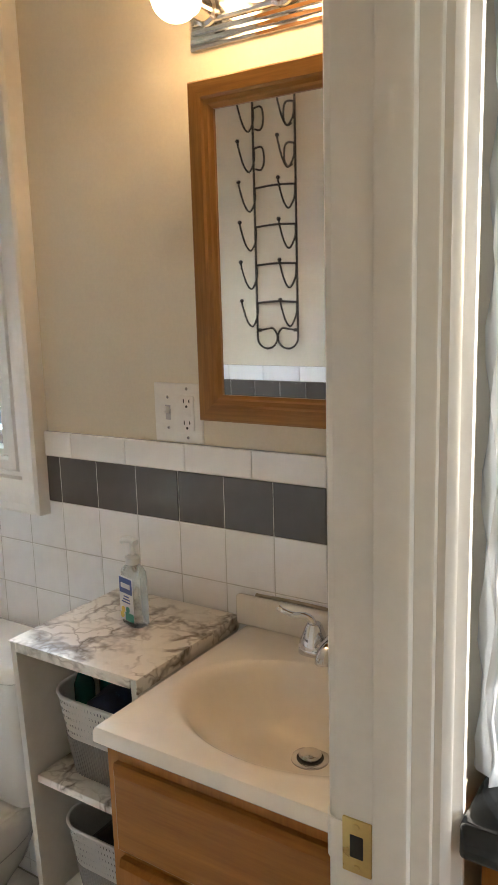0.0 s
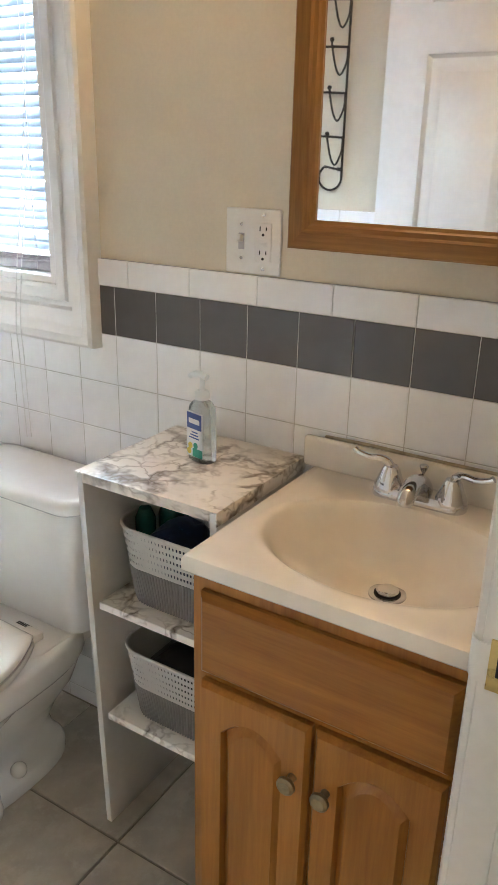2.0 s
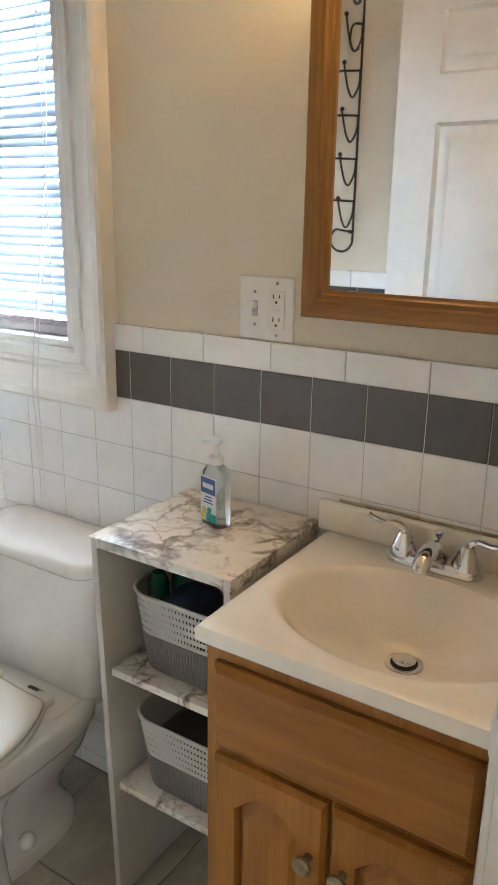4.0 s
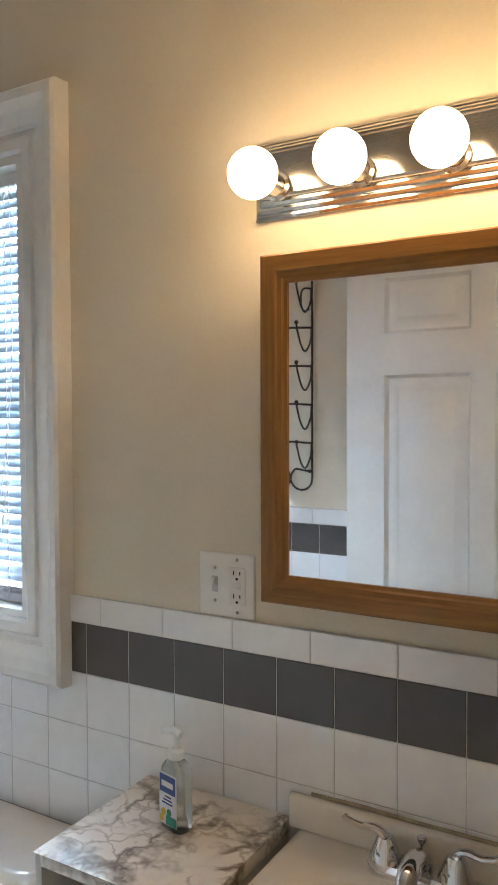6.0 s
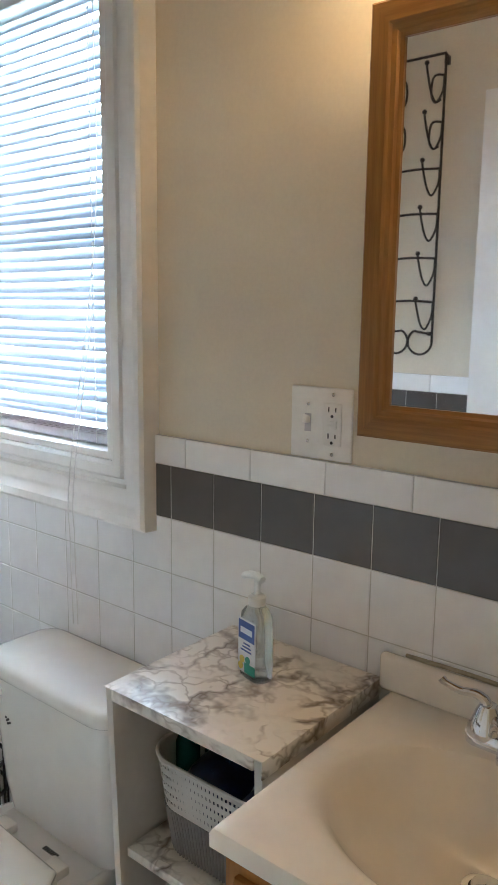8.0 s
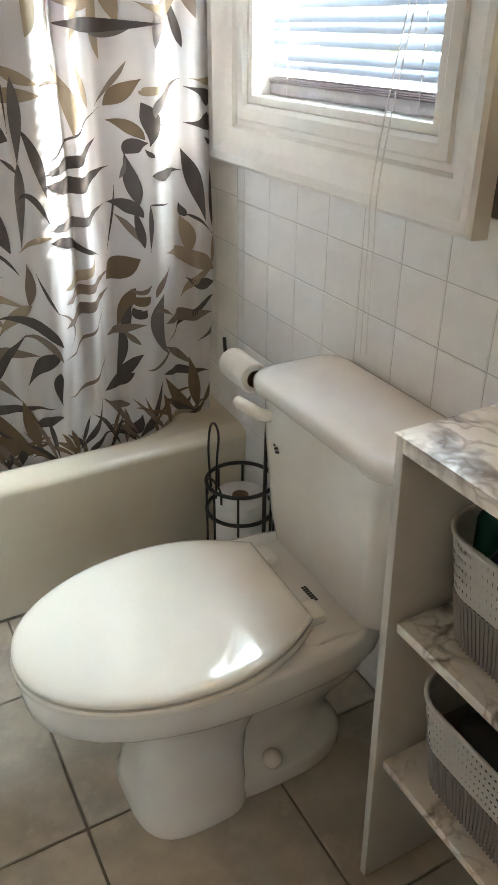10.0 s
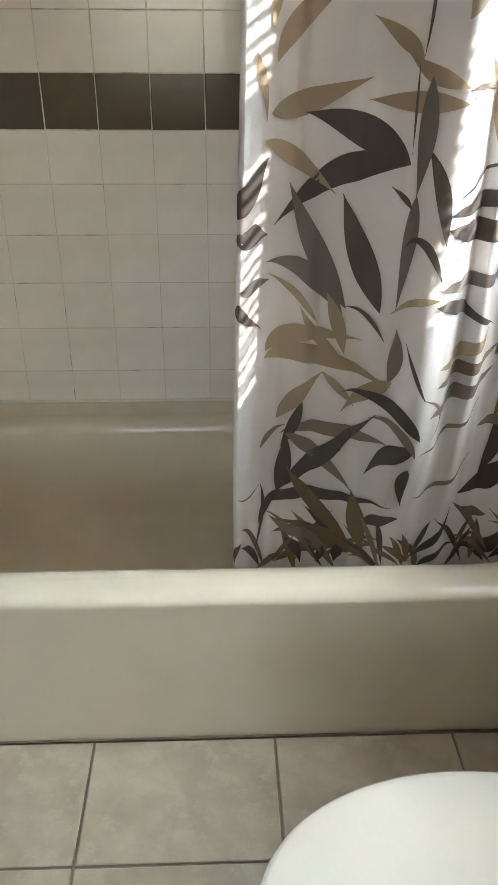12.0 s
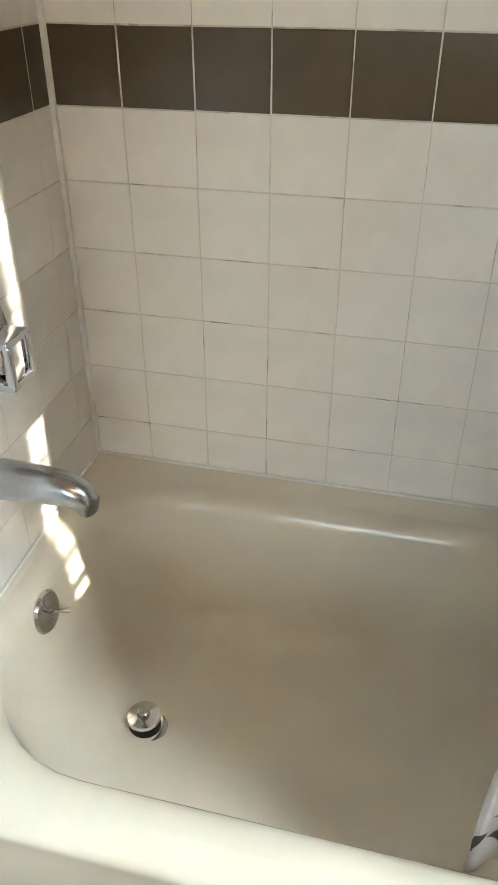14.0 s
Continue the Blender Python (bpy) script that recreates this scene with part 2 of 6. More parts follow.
M_GRANITE = mat("black_marble_counter", (0.016, 0.018, 0.020), rough=0.10, vary=0.3, scale=10, fine=60, bump=0.02, stain=(0.30, 0.32, 0.34), stain_at=0.64)
M_GROUND = mat("dry_lawn", (0.10, 0.12, 0.05), rough=0.95, vary=0.3, scale=0.7, fine=20, bump=0.5)
M_HALLFLOOR = wood("hall_oak_floor", (0.34, 0.20, 0.09), (0.22, 0.12, 0.05), 1, 0.4)
M_STUCCO = mat("outer_wall_siding", (0.60, 0.60, 0.58), rough=0.8, vary=0.06, scale=3, fine=80, bump=0.2)

# ---- mesh helpers ----
def obj(name, bm, material, parent=None, label="", smooth=None):
    me = bpy.data.meshes.new(name)
    bmesh.ops.recalc_face_normals(bm, faces=bm.faces)
    bm.to_mesh(me)
    bm.free()
    me.materials.append(material)
    if smooth is not None:
        me.shade_smooth()
        me.set_sharp_from_angle(angle=radians(smooth))
    ob = new(name, me)
    if parent is not None:
        ob.parent = parent
        ob.matrix_parent_inverse = parent.matrix_basis.inverted() if parent.parent is None else Matrix.Identity(4)
    if label:
        ob["label"] = label
    return ob


def part(name, bm, material, parent, label="", smooth=35):
    """One mesh, with vertices in world metres, under a thing or a part."""
    return obj(name, bm, material, parent, label, smooth)


def thing(name, base, label, category, group="", kind=""):
    e = new(name)
    e.empty_display_size = 0.05
    e.matrix_basis = Matrix.Translation(base)
    return tagged(e, label, category, group, kind)


def solo(name, bm, material, label, category="", kind="", smooth=35, group=""):
    return tagged(obj(name, bm, material, None, "", smooth), label, category, group, kind)


def box(x0, x1, y0, y1, z0, z1, bevel=0.0, seg=2, bm=None):
    own = bmesh.new()
    bmesh.ops.create_cube(own, size=1.0, matrix=Matrix.Translation(((x0 + x1) / 2, (y0 + y1) / 2, (z0 + z1) / 2)) @ Matrix.Diagonal((abs(x1 - x0), abs(y1 - y0), abs(z1 - z0), 1)))
    if bevel:
        bmesh.ops.bevel(own, geom=list(own.edges), offset=bevel, segments=seg, affect="EDGES", profile=0.5)
    if bm is None:
        return own
    join(bm, own)
    return bm


def join(bm, other):
    me = bpy.data.meshes.new("tmp")
    other.to_mesh(me)
    other.free()
    bm.from_mesh(me)
    bpy.data.meshes.remove(me)
    return bm


def loft(rings, cap_first=True, cap_last=True, closed=True, bm=None):
    """Skin through rings of equal length (lists of xyz)."""
    bm = bm or bmesh.new()
    vs = [[bm.verts.new(p) for p in ring] for ring in rings]
    n = len(vs[0])
    for a, b in zip(vs, vs[1:]):
        for i in range(n if closed else n - 1):
            j = (i + 1) % n
            bm.faces.new((a[i], a[j], b[j], b[i]))
    if cap_first and closed:
        bm.faces.new(vs[0])
    if cap_last and closed:
        bm.faces.new(vs[-1])
    return bm


def lathe(profile, m=Matrix.Identity(4), seg=24, bm=None):
    """Turn (radius, height) pairs about the local z axis."""
    rings = [[tuple(m @ Vector((max(r, 1e-5) * math.cos(2 * math.pi * i / seg), max(r, 1e-5) * math.sin(2 * math.pi * i / seg), h))) for i in range(seg)] for r, h in profile]
    return loft(rings, bm=bm)


def tube(points, r, seg=8, bm=None, closed=False):
    """A round bar along points; r may be one radius or one per point."""
    pts = [Vector(p) for p in points]
    radii = r if isinstance(r, (list, tuple)) else [r] * len(pts)
    rings, side = [], None
    for i, p in enumerate(pts):
        a = pts[i - 1] if i or closed else p
        b = pts[(i + 1) % len(pts)] if i < len(pts) - 1 or closed else p
        d = (b - a).normalized()
        if side is None:
            side = d.orthogonal().normalized()
        side = (side - d * side.dot(d)).normalized()
        up = d.cross(side)
        rings.append([tuple(p + (side * math.cos(2 * math.pi * k / seg) + up * math.sin(2 * math.pi * k / seg)) * radii[i]) for k in range(seg)])
    if closed:
        rings.append(rings[0])
    bm = loft(rings, not closed, not closed, bm=bm)
    if closed:
        bmesh.ops.remove_doubles(bm, verts=bm.verts, dist=1e-6)
    return bm


def curve(points, n=6):
    """Catmull-Rom points through the given ones."""
    p = [Vector(q) for q in points]
    p = [p[0] * 2 - p[1]] + p + [p[-1] * 2 - p[-2]]
    out = []
    for i in range(1, len(p) - 2):
        for k in range(n):
            t = k / n
            out.append(0.5 * ((2 * p[i]) + (p[i + 1] - p[i - 1]) * t + (2 * p[i - 1] - 5 * p[i] + 4 * p[i + 1] - p[i + 2]) * t * t + (3 * p[i] - p[i - 1] - 3 * p[i + 1] + p[i + 2]) * t ** 3))
    return out + [p[-2]]


def ring_pts(c, r, n=28, axis=2):
    out = []
    for i in range(n):
        a = 2 * math.pi * i / n
        v = [r * math.cos(a), r * math.sin(a)]
        v.insert(axis, 0.0)
        out.append(Vector(c) + Vector(v))
    return out


def rounded(x0, x1, y0, y1, r, z, n=7):
    """A rounded rectangle as a ring."""
    out = []
    for cx, cy, a0 in ((x1 - r, y1 - r, 0), (x0 + r, y1 - r, 90), (x0 + r, y0 + r, 180), (x1 - r, y0 + r, 270)):
        for k in range(n):
            a = radians(a0 + 90 * k / (n - 1))
            out.append((cx + r * math.cos(a), cy + r * math.sin(a), z))
    return out


TILE_MESH = {}


def tile_mesh(w, h, d, material, edge=0.0016):
    """A glazed tile: face in the local xz plane towards -y, with eased edges."""
    key = (round(w, 4), round(h, 4), round(d, 4), edge, material.name)
    if key not in TILE_MESH:
        e = edge
        back = [(-w / 2, 0, -h / 2), (w / 2, 0, -h / 2), (w / 2, 0, h / 2), (-w / 2, 0, h / 2)]
        mid = [(x, -d + e * 0.6, z) for x, _, z in back]
        face = [(x - math.copysign(e, x), -d, z - math.copysign(e, z)) for x, _, z in back]
        me = bpy.data.meshes.new("tile")
        faces = [(8, 9, 10, 11)] + [(a + i, a + (i + 1) % 4, a + 4 + (i + 1) % 4, a + 4 + i) for a in (0, 4) for i in range(4)]
        me.from_pydata(back + mid + face, [], faces)
        me.materials.append(material)
        TILE_MESH[key] = me
    return TILE_MESH[key]


def lay(parent, name, m, u0, u1, v0, v1, us, vs, material, d=0.008, gap=0.0016, skip=None, gap_u=None, edge=0.0016):
    """Tiles on a wall: m maps local x (along), z (up), -y (out of the wall); us and vs are the joint lines."""
    us = [u0] + [u for u in us if u0 + 0.004 < u < u1 - 0.004] + [u1]
    vs = [v0] + [v for v in vs if v0 + 0.004 < v < v1 - 0.004] + [v1]
    for ua, ub in zip(us, us[1:]):
        for va, vb in zip(vs, vs[1:]):
            cu, cv = (ua + ub) / 2, (va + vb) / 2
            if skip and skip(cu, cv):
                continue
            ob = new(name, tile_mesh(ub - ua - (gap if gap_u is None else gap_u), vb - va - gap, d, material, edge))
            ob.parent = parent
            tip = random.uniform(-0.25, 0.25)
            ob.matrix_parent_inverse = parent.matrix_basis.inverted()
            ob.matrix_basis = m @ pose(cu, 0, cv, tip, 0, random.uniform(-0.25, 0.25))


def lines(origin, pitch, lo, hi):
    k = math.ceil((lo - origin) / pitch)
    out = []
    while origin + k * pitch < hi:
        out.append(origin + k * pitch)
        k += 1
    return out

# ---- setting ----
NY, SY, WX, EX, HX, CZ = 1.25, -0.208, -2.783, -0.35, -0.262, 2.50     # tiled faces of the north, south and west wall, both faces of the east wall, ceiling
D = 0.008                                                             # tile thickness
WIN = (-2.052, -1.465, 1.120, 2.102)                                  # window opening x0 x1 z0 z1
DOOR = (-0.150, 0.684, 2.06)                                          # doorway y0 y1 top


def wall(name, boxes, material, label):
    bm = bmesh.new()
    for b in boxes:
        box(*b, bm=bm)
    return solo(name, bm, material, label, "wall", "structure", None)


floor = solo("floor", box(WX - 0.1, EX + 0.02, SY - 0.1, NY + 0.1, -0.10, -0.006), M_FGROUT, "beige ceramic floor tiles with dark grout joints", "floor", "structure", None)
solo("hall_floor", box(EX + 0.02, 2.5, -2.2, NY + 0.1, -0.10, 0.0), M_HALLFLOOR, "brown oak board floor of the adjoining room", "floor", "structure", None)
solo("ceiling", box(WX - 0.1, 2.5, -2.3, NY + 0.15, CZ, CZ + 0.1), M_CEIL, "plain white painted ceiling", "ceiling", "structure", None)
NF = NY + D
wall_north = wall("wall_north", [
    (WX - 0.1, WIN[0], NF, NY + 0.16, -0.1, CZ), (WIN[1], EX + 0.001, NF, NY + 0.16, -0.1, CZ),
    (WIN[0], WIN[1], NF, NY + 0.16, -0.1, WIN[2]), (WIN[0], WIN[1], NF, NY + 0.16, WIN[3], CZ)], M_PAINT, "cream painted wall above white tile wainscot with grey band")
wall_west = wall("wall_west", [(WX - 0.12, WX - D, SY - 0.1, NF, -0.1, CZ)], M_PAINT, "tub alcove back wall tiled white with a brown band")
wall_south = wall("wall_south", [(WX - 0.12, EX + 0.001, SY - 0.12, SY - D, -0.1, CZ)], M_PAINT, "cream wall with white tile wainscot and grey band")
wall_east = wall("wall_east", [
    (EX + 0.001, HX, DOOR[1] + 0.018, NY + 0.16, -0.1, CZ), (EX + 0.001, HX, SY - 0.12, DOOR[0] - 0.018, -0.1, CZ),
    (EX + 0.001, HX, DOOR[0] - 0.018, DOOR[1] + 0.018, DOOR[2] + 0.018, CZ)], M_PAINT, "cream painted partition wall with a doorway")
wall("hall_wall_south", [(HX, 2.5, -2.3, -2.2, 0, CZ), (HX - 0.1, HX, -2.3, SY - 0.12, 0, CZ)], M_PAINT, "cream painted wall of the adjoining room")
# unseen opening, added so that the hall fill lamp can shine in
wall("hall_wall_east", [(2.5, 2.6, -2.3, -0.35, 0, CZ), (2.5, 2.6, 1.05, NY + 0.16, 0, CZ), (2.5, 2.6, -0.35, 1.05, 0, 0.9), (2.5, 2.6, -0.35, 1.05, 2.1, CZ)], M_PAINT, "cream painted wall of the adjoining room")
wall("hall_wall_north", [(0.205, 2.5, NF, NY + 0.16, 0, CZ), (HX, 0.205, NF, NY + 0.16, 0, 1.15), (HX, 0.205, NF, NY + 0.16, 2.1, CZ)], M_PAINT, "cream painted kitchen wall with a window opening")
solo("ground", box(-400, 400, -400, 800, -0.62, -0.50), M_GROUND, "dry green lawn round the house", "ground", "structure", None)

# grout beds that leave the tiles a millimetre proud
def bed(parent, *b, material=M_GROUT):
    part("grout_bed", box(*b), material, parent, "", None)


G = 0.0012
bed(wall_north, WX, EX - 0.001, NY + G, NF - 0.0002, 0.0, 1.0)
bed(wall_north, -1.36, EX - 0.001, NY + G, NF - 0.0002, 1.0, 1.186)
bed(wall_north, WX, -2.13, NY + G, NF - 0.0002, 1.0, 2.06, material=M_TUBGROUT)
bed(wall_west, WX - D + 0.0002, WX - G * 0.6, SY, NY, 0.36, 2.06, material=M_TUBGROUT)
bed(wall_south, WX, -2.06, SY - D + 0.0002, SY - G * 0.6, 0.36, 2.06, material=M_TUBGROUT)
bed(wall_south, -2.06, -0.46, SY - D + 0.0002, SY - G, 0.0, 1.215)

# wall tiles: m maps local x along the wall, z up, -y out of it
S, P = 0.1095, 0.1143
north_m = Matrix.Translation((0, NF, 0))
gx = lines(-0.975, S, -2.9, 0)
rows_low = lines(1.028, S, -0.05, 1.02)


def behind_window(u, v):
    return WIN[0] - 0.10 < u < WIN[1] + 0.11 and 1.01 < v < 2.2


lay(wall_north, "wall_tile", north_m, -2.10, EX - 0.001, 0.0, 1.028, gx, rows_low, M_TILE)
lay(wall_north, "band_tile", north_m, -1.37, EX - 0.001, 1.028, 1.132, gx, [], M_BAND, skip=behind_window)
lay(wall_north, "cap_tile", north_m, -1.37, EX - 0.001, 1.132, 1.188, lines(-0.954, 0.1545, -2, 0), [], M_TILE, d=0.0105)
py = lines(0.25, P, -0.3, 1.3)
prow = lines(1.037, 0.1115, 0.36, 2.2)
lay(wall_north, "tub_tile", north_m, WX, -2.102, 0.36, 2.065, lines(WX, P, WX, -2.1), prow, M_TUBTILE, skip=lambda u, v: 1.037 < v < 1.15 or behind_window(u, v))
west_m = Matrix.Translation((WX - D, 0, 0)) @ pose(0, 0, 0, 0, 0, 90)
lay(wall_west, "tub_tile", west_m, SY, NY, 0.36, 1.037, py, prow, M_TUBTILE, gap=0.0022, gap_u=0.0014, edge=0.0009)
lay(wall_west, "band_tile", west_m, SY, NY, 1.037, 1.148, py, [], M_BROWN)
lay(wall_west, "tub_tile", west_m, SY, NY, 1.148, 2.065, py, [z + 0.0 for z in lines(1.148, P, 1.2, 2.1)], M_TUBTILE, gap=0.0022, gap_u=0.0014, edge=0.0009)
south_m = Matrix.Translation((0, SY - D, 0)) @ pose(0, 0, 0, 0, 0, 180)
sx = lines(-WX - 0.058, P, 2.0, -WX)
lay(wall_south, "tub_tile", south_m, 2.06, -WX, 0.36, 1.037, sx, prow, M_TUBTILE, gap=0.0022, gap_u=0.0014, edge=0.0009)
lay(wall_south, "band_tile", south_m, 2.06, -WX, 1.037, 1.148, sx, [], M_BROWN)
lay(wall_south, "tub_tile", south_m, 2.06, -WX, 1.148, 2.065, sx, lines(1.148, P, 1.2, 2.1), M_TUBTILE, gap=0.0022, gap_u=0.0014, edge=0.0009)
sg = lines(1.375, S, 0.3, 2.06)
lay(wall_south, "wall_tile", south_m, 0.46, 2.058, 0.0, 1.066, sg, [z + 0.038 for z in rows_low if z > 0.5], M_TILE, skip=lambda u, v: v < 0.55 and u < 1.1)
lay(wall_south, "band_tile", south_m, 0.46, 2.058, 1.066, 1.170, sg, [], M_BAND)
lay(wall_south, "cap_tile", south_m, 0.46, 2.058, 1.170, 1.226, lines(1.40, 0.1545, 0.4, 2.05), [], M_TILE, d=0.0105)

# floor tiles
F = 0.3535
floor_m = pose(0, 0, -0.006, -90)
fx = [-2.054, -1.806, -1.4450, -1.094, -0.7405, -0.387]
fy = [v for v in lines(0.249, F, SY, NY)]
lay(floor, "floor_tile", floor_m, -2.060, EX - 0.001, SY, NY, fx[1:], fy, M_FLOOR, d=0.006, gap=0.0055)

# ---- window ----
def casing_ring(name, x0, x1, z0, z1, inner, y_wall, profile, material, parent, label=""):
    """Moulded frame round an opening: profile holds (distance from the inner edge, proud)."""
    rings = []
    for dist, proud in profile:
        rings.append([(x0 - dist, y_wall - proud, z0 - dist), (x1 + dist, y_wall - proud, z0 - dist), (x1 + dist, y_wall - proud, z1 + dist), (x0 - dist, y_wall - proud, z1 + dist)])
    bm = loft(rings, False, False)
    return part(name, bm, material, parent, label, 30)


window = thing("window_1", ((WIN[0] + WIN[1]) / 2, NY, WIN[2]), "double-hung window with wide white moulded casing", "window", kind="structure")
casing_ring("casing", WIN[0], WIN[1], WIN[2], WIN[3], 0, NF, [(0.0, 0.0), (0.0, 0.012), (0.008, 0.018), (0.030, 0.018), (0.034, 0.012), (0.044, 0.012), (0.050, 0.020), (0.075, 0.022), (0.084, 0.028), (0.098, 0.042), (0.114, 0.044), (0.121, 0.038), (0.123, -0.001)], M_TRIM, window, "white painted stepped casing")
bm = bmesh.new()
j = 0.018
for b in ((WIN[0], WIN[0] + j), (WIN[1] - j, WIN[1])):
    box(b[0] + (0.001 if b[0] == WIN[0] else 0), b[1] - (0.001 if b[1] == WIN[1] else 0), NF - 0.009, NY + 0.158, WIN[2] + 0.001, WIN[3] - 0.001, bm=bm)
box(WIN[0] + j, WIN[1] - j, NF - 0.009, NY + 0.158, WIN[2] + 0.001, WIN[2] + 0.016, bm=bm)
box(WIN[0] + j, WIN[1] - j, NF - 0.009, NY + 0.158, WIN[3] - j, WIN[3] - 0.001, bm=bm)
part("jamb", bm, M_TRIM, window, "", None)


def sash(y0, y1, z0, z1):
    x0, x1, st = WIN[0] + j, WIN[1] - j, 0.045
    f = box(x0, x0 + st, y0, y1, z0, z1, 0.003)
    box(x1 - st, x1, y0, y1, z0, z1, 0.003, bm=f)
    box(x0 + st, x1 - st, y0, y1, z0, z0 + 0.05, 0.003, bm=f)
    box(x0 + st, x1 - st, y0, y1, z1 - 0.04, z1, 0.003, bm=f)
    s = part("sash", f, M_TRIM, window)
    g = part("pane", box(x0 + st, x1 - st, (y0 + y1) / 2 - 0.002, (y0 + y1) / 2 + 0.002, z0 + 0.05, z1 - 0.04), M_GLASS, s, "", None)
    g.visible_shadow = False


zm = 1.62
sash(NY + 0.085, NY + 0.115, WIN[2] + 0.016, zm + 0.02)
sash(NY + 0.118, NY + 0.148, zm - 0.02, WIN[3] - j)

blind = thing("mini_blind", (-1.76, NY + 0.04, WIN[2]), "lowered white aluminium mini blind, slats half closed", "window blind")
bx0, bx1, by = WIN[0] + 0.022, WIN[1] - 0.022, NY + 0.048
part("headrail", box(bx0, bx1, by - 0.013, by + 0.013, WIN[3] - 0.045, WIN[3] - 0.018, 0.002), M_PLATE, blind)
PITCH, TILT_S = 0.0212, radians(60)
bm = bmesh.new()
n = 5
slat_pts = []
for k in range(n):
    u = (k / (n - 1) - 0.5) * 0.025
    slat_pts.append((u, 0.0016 * (1 - (u / 0.0125) ** 2)))
me = bpy.data.meshes.new("slat")
vv, ff = [], []
for x in (bx0 + 0.002, bx1 - 0.002):
    for u, h in slat_pts:
        vv.append((x, u * math.cos(TILT_S) - h * math.sin(TILT_S), u * math.sin(TILT_S) + h * math.cos(TILT_S)))
for k in range(n - 1):
    ff.append((k, k + 1, n + k + 1, n + k))
me.from_pydata(vv, [], ff)
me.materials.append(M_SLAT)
me.shade_smooth()
z = WIN[3] - 0.060
while z > WIN[2] + 0.064:
    ob = new("slat", me)
    ob.parent = blind
    ob.matrix_parent_inverse = blind.matrix_basis.inverted()
    ob.matrix_basis = pose(0, by, z, random.uniform(-2.0, 2.0), random.uniform(-0.12, 0.12))
    z -= PITCH
part("bottom_rail", box(bx0, bx1, by - 0.012, by + 0.012, WIN[2] + 0.018, WIN[2] + 0.040, 0.005), M_RAIL, blind)
for k in range(4):
    part("gathered_slat", box(bx0 + 0.001, bx1 - 0.001 - 0.002 * (k % 2), by - 0.0128 + 0.001 * (k % 2), by + 0.0125, WIN[2] + 0.0408 + 0.0034 * k, WIN[2] + 0.0430 + 0.0034 * k, 0.0006, 1), M_RAIL, blind)
for x in (bx0 + 0.07, bx1 - 0.075):
    for dy in (-0.0125, 0.0125):
        part("ladder_cord", tube([(x, by + dy, WIN[2] + 0.02), (x, by + dy, WIN[3] - 0.045)], 0.0007, 5), M_CORD, blind)
    bm = bmesh.new()
    zz = WIN[2] + 0.05
    while zz < WIN[3] - 0.06:
        box(x - 0.002, x + 0.002, by - 0.014, by - 0.011, zz, zz + 0.005, bm=bm)
        zz += PITCH
    part("ladder_knots", bm, M_CORD, blind, "", None)
cord = curve([(bx1 - 0.055, by - 0.016, WIN[3] - 0.045), (bx1 - 0.056, by - 0.018, 1.6), (bx1 - 0.056, NY - 0.05, 1.10), (bx1 - 0.060, NY - 0.052, 0.95), (bx1 - 0.066, NY - 0.045, 0.76)])
part("pull_cord", tube(cord, 0.0011, 6), M_CORD, blind, "thin white pull cord")
part("pull_cord", tube([p + Vector((0.010, 0.004, 0)) for p in cord[8:]], 0.0011, 6), M_CORD, blind, "thin white pull cord")

# ---- doorway and door ----
trim = thing("door_frame", (EX, DOOR[1], 0), "white painted door jamb with stops and moulded casing", "door frame", kind="structure")
y1, y0, zt = DOOR[1], DOOR[0], DOOR[2]
for side, yy, sgn in (("jamb", y1, 1), ("jamb", y0, -1)):
    a, b = sorted((yy, yy + sgn * 0.017))
    part("jamb", box(EX - 0.003, HX + 0.003, a, b, 0, zt, 0.003), M_TRIM, trim)
    a, b = sorted((yy, yy - sgn * 0.012))
    part("stop", box(EX + 0.040, EX + 0.074, a, b, 0, zt, 0.003), M_TRIM, trim)
part("jamb", box(EX - 0.003, HX + 0.003, y0, y1, zt, zt + 0.017, 0.002), M_TRIM, trim)


def casing_v(x, out, ya, sgn, z1):
    """Upright casing on a wall face at x; out is the way it stands proud, sgn the way it runs from the opening."""
    prof = [(0.0, 0.0), (0.0, 0.010), (0.004, 0.013), (0.020, 0.014), (0.026, 0.010), (0.032, 0.011), (0.040, 0.018), (0.048, 0.018), (0.052, 0.014), (0.052, 0.0)]
    rings = [[(x + out * p, ya + sgn * d, zz) for d, p in prof] for zz in (0.0, z1)]
    return loft(rings)


part("casing", casing_v(HX, 1, y1 + 0.006, 1, zt + 0.07), M_TRIM, trim)
part("casing", casing_v(HX, 1, y0 - 0.006, -1, zt + 0.07), M_TRIM, trim)
part("casing", casing_v(EX, -1, y1 + 0.006, 1, zt + 0.07), M_TRIM, trim)
part("casing", box(HX, HX + 0.014, y0 - 0.006, y1 + 0.006, zt + 0.006, zt + 0.07, 0.003), M_TRIM, trim)
part("casing", box(EX - 0.014, EX, y0 - 0.006, y1 + 0.006, zt + 0.006, zt + 0.07, 0.003), M_TRIM, trim)

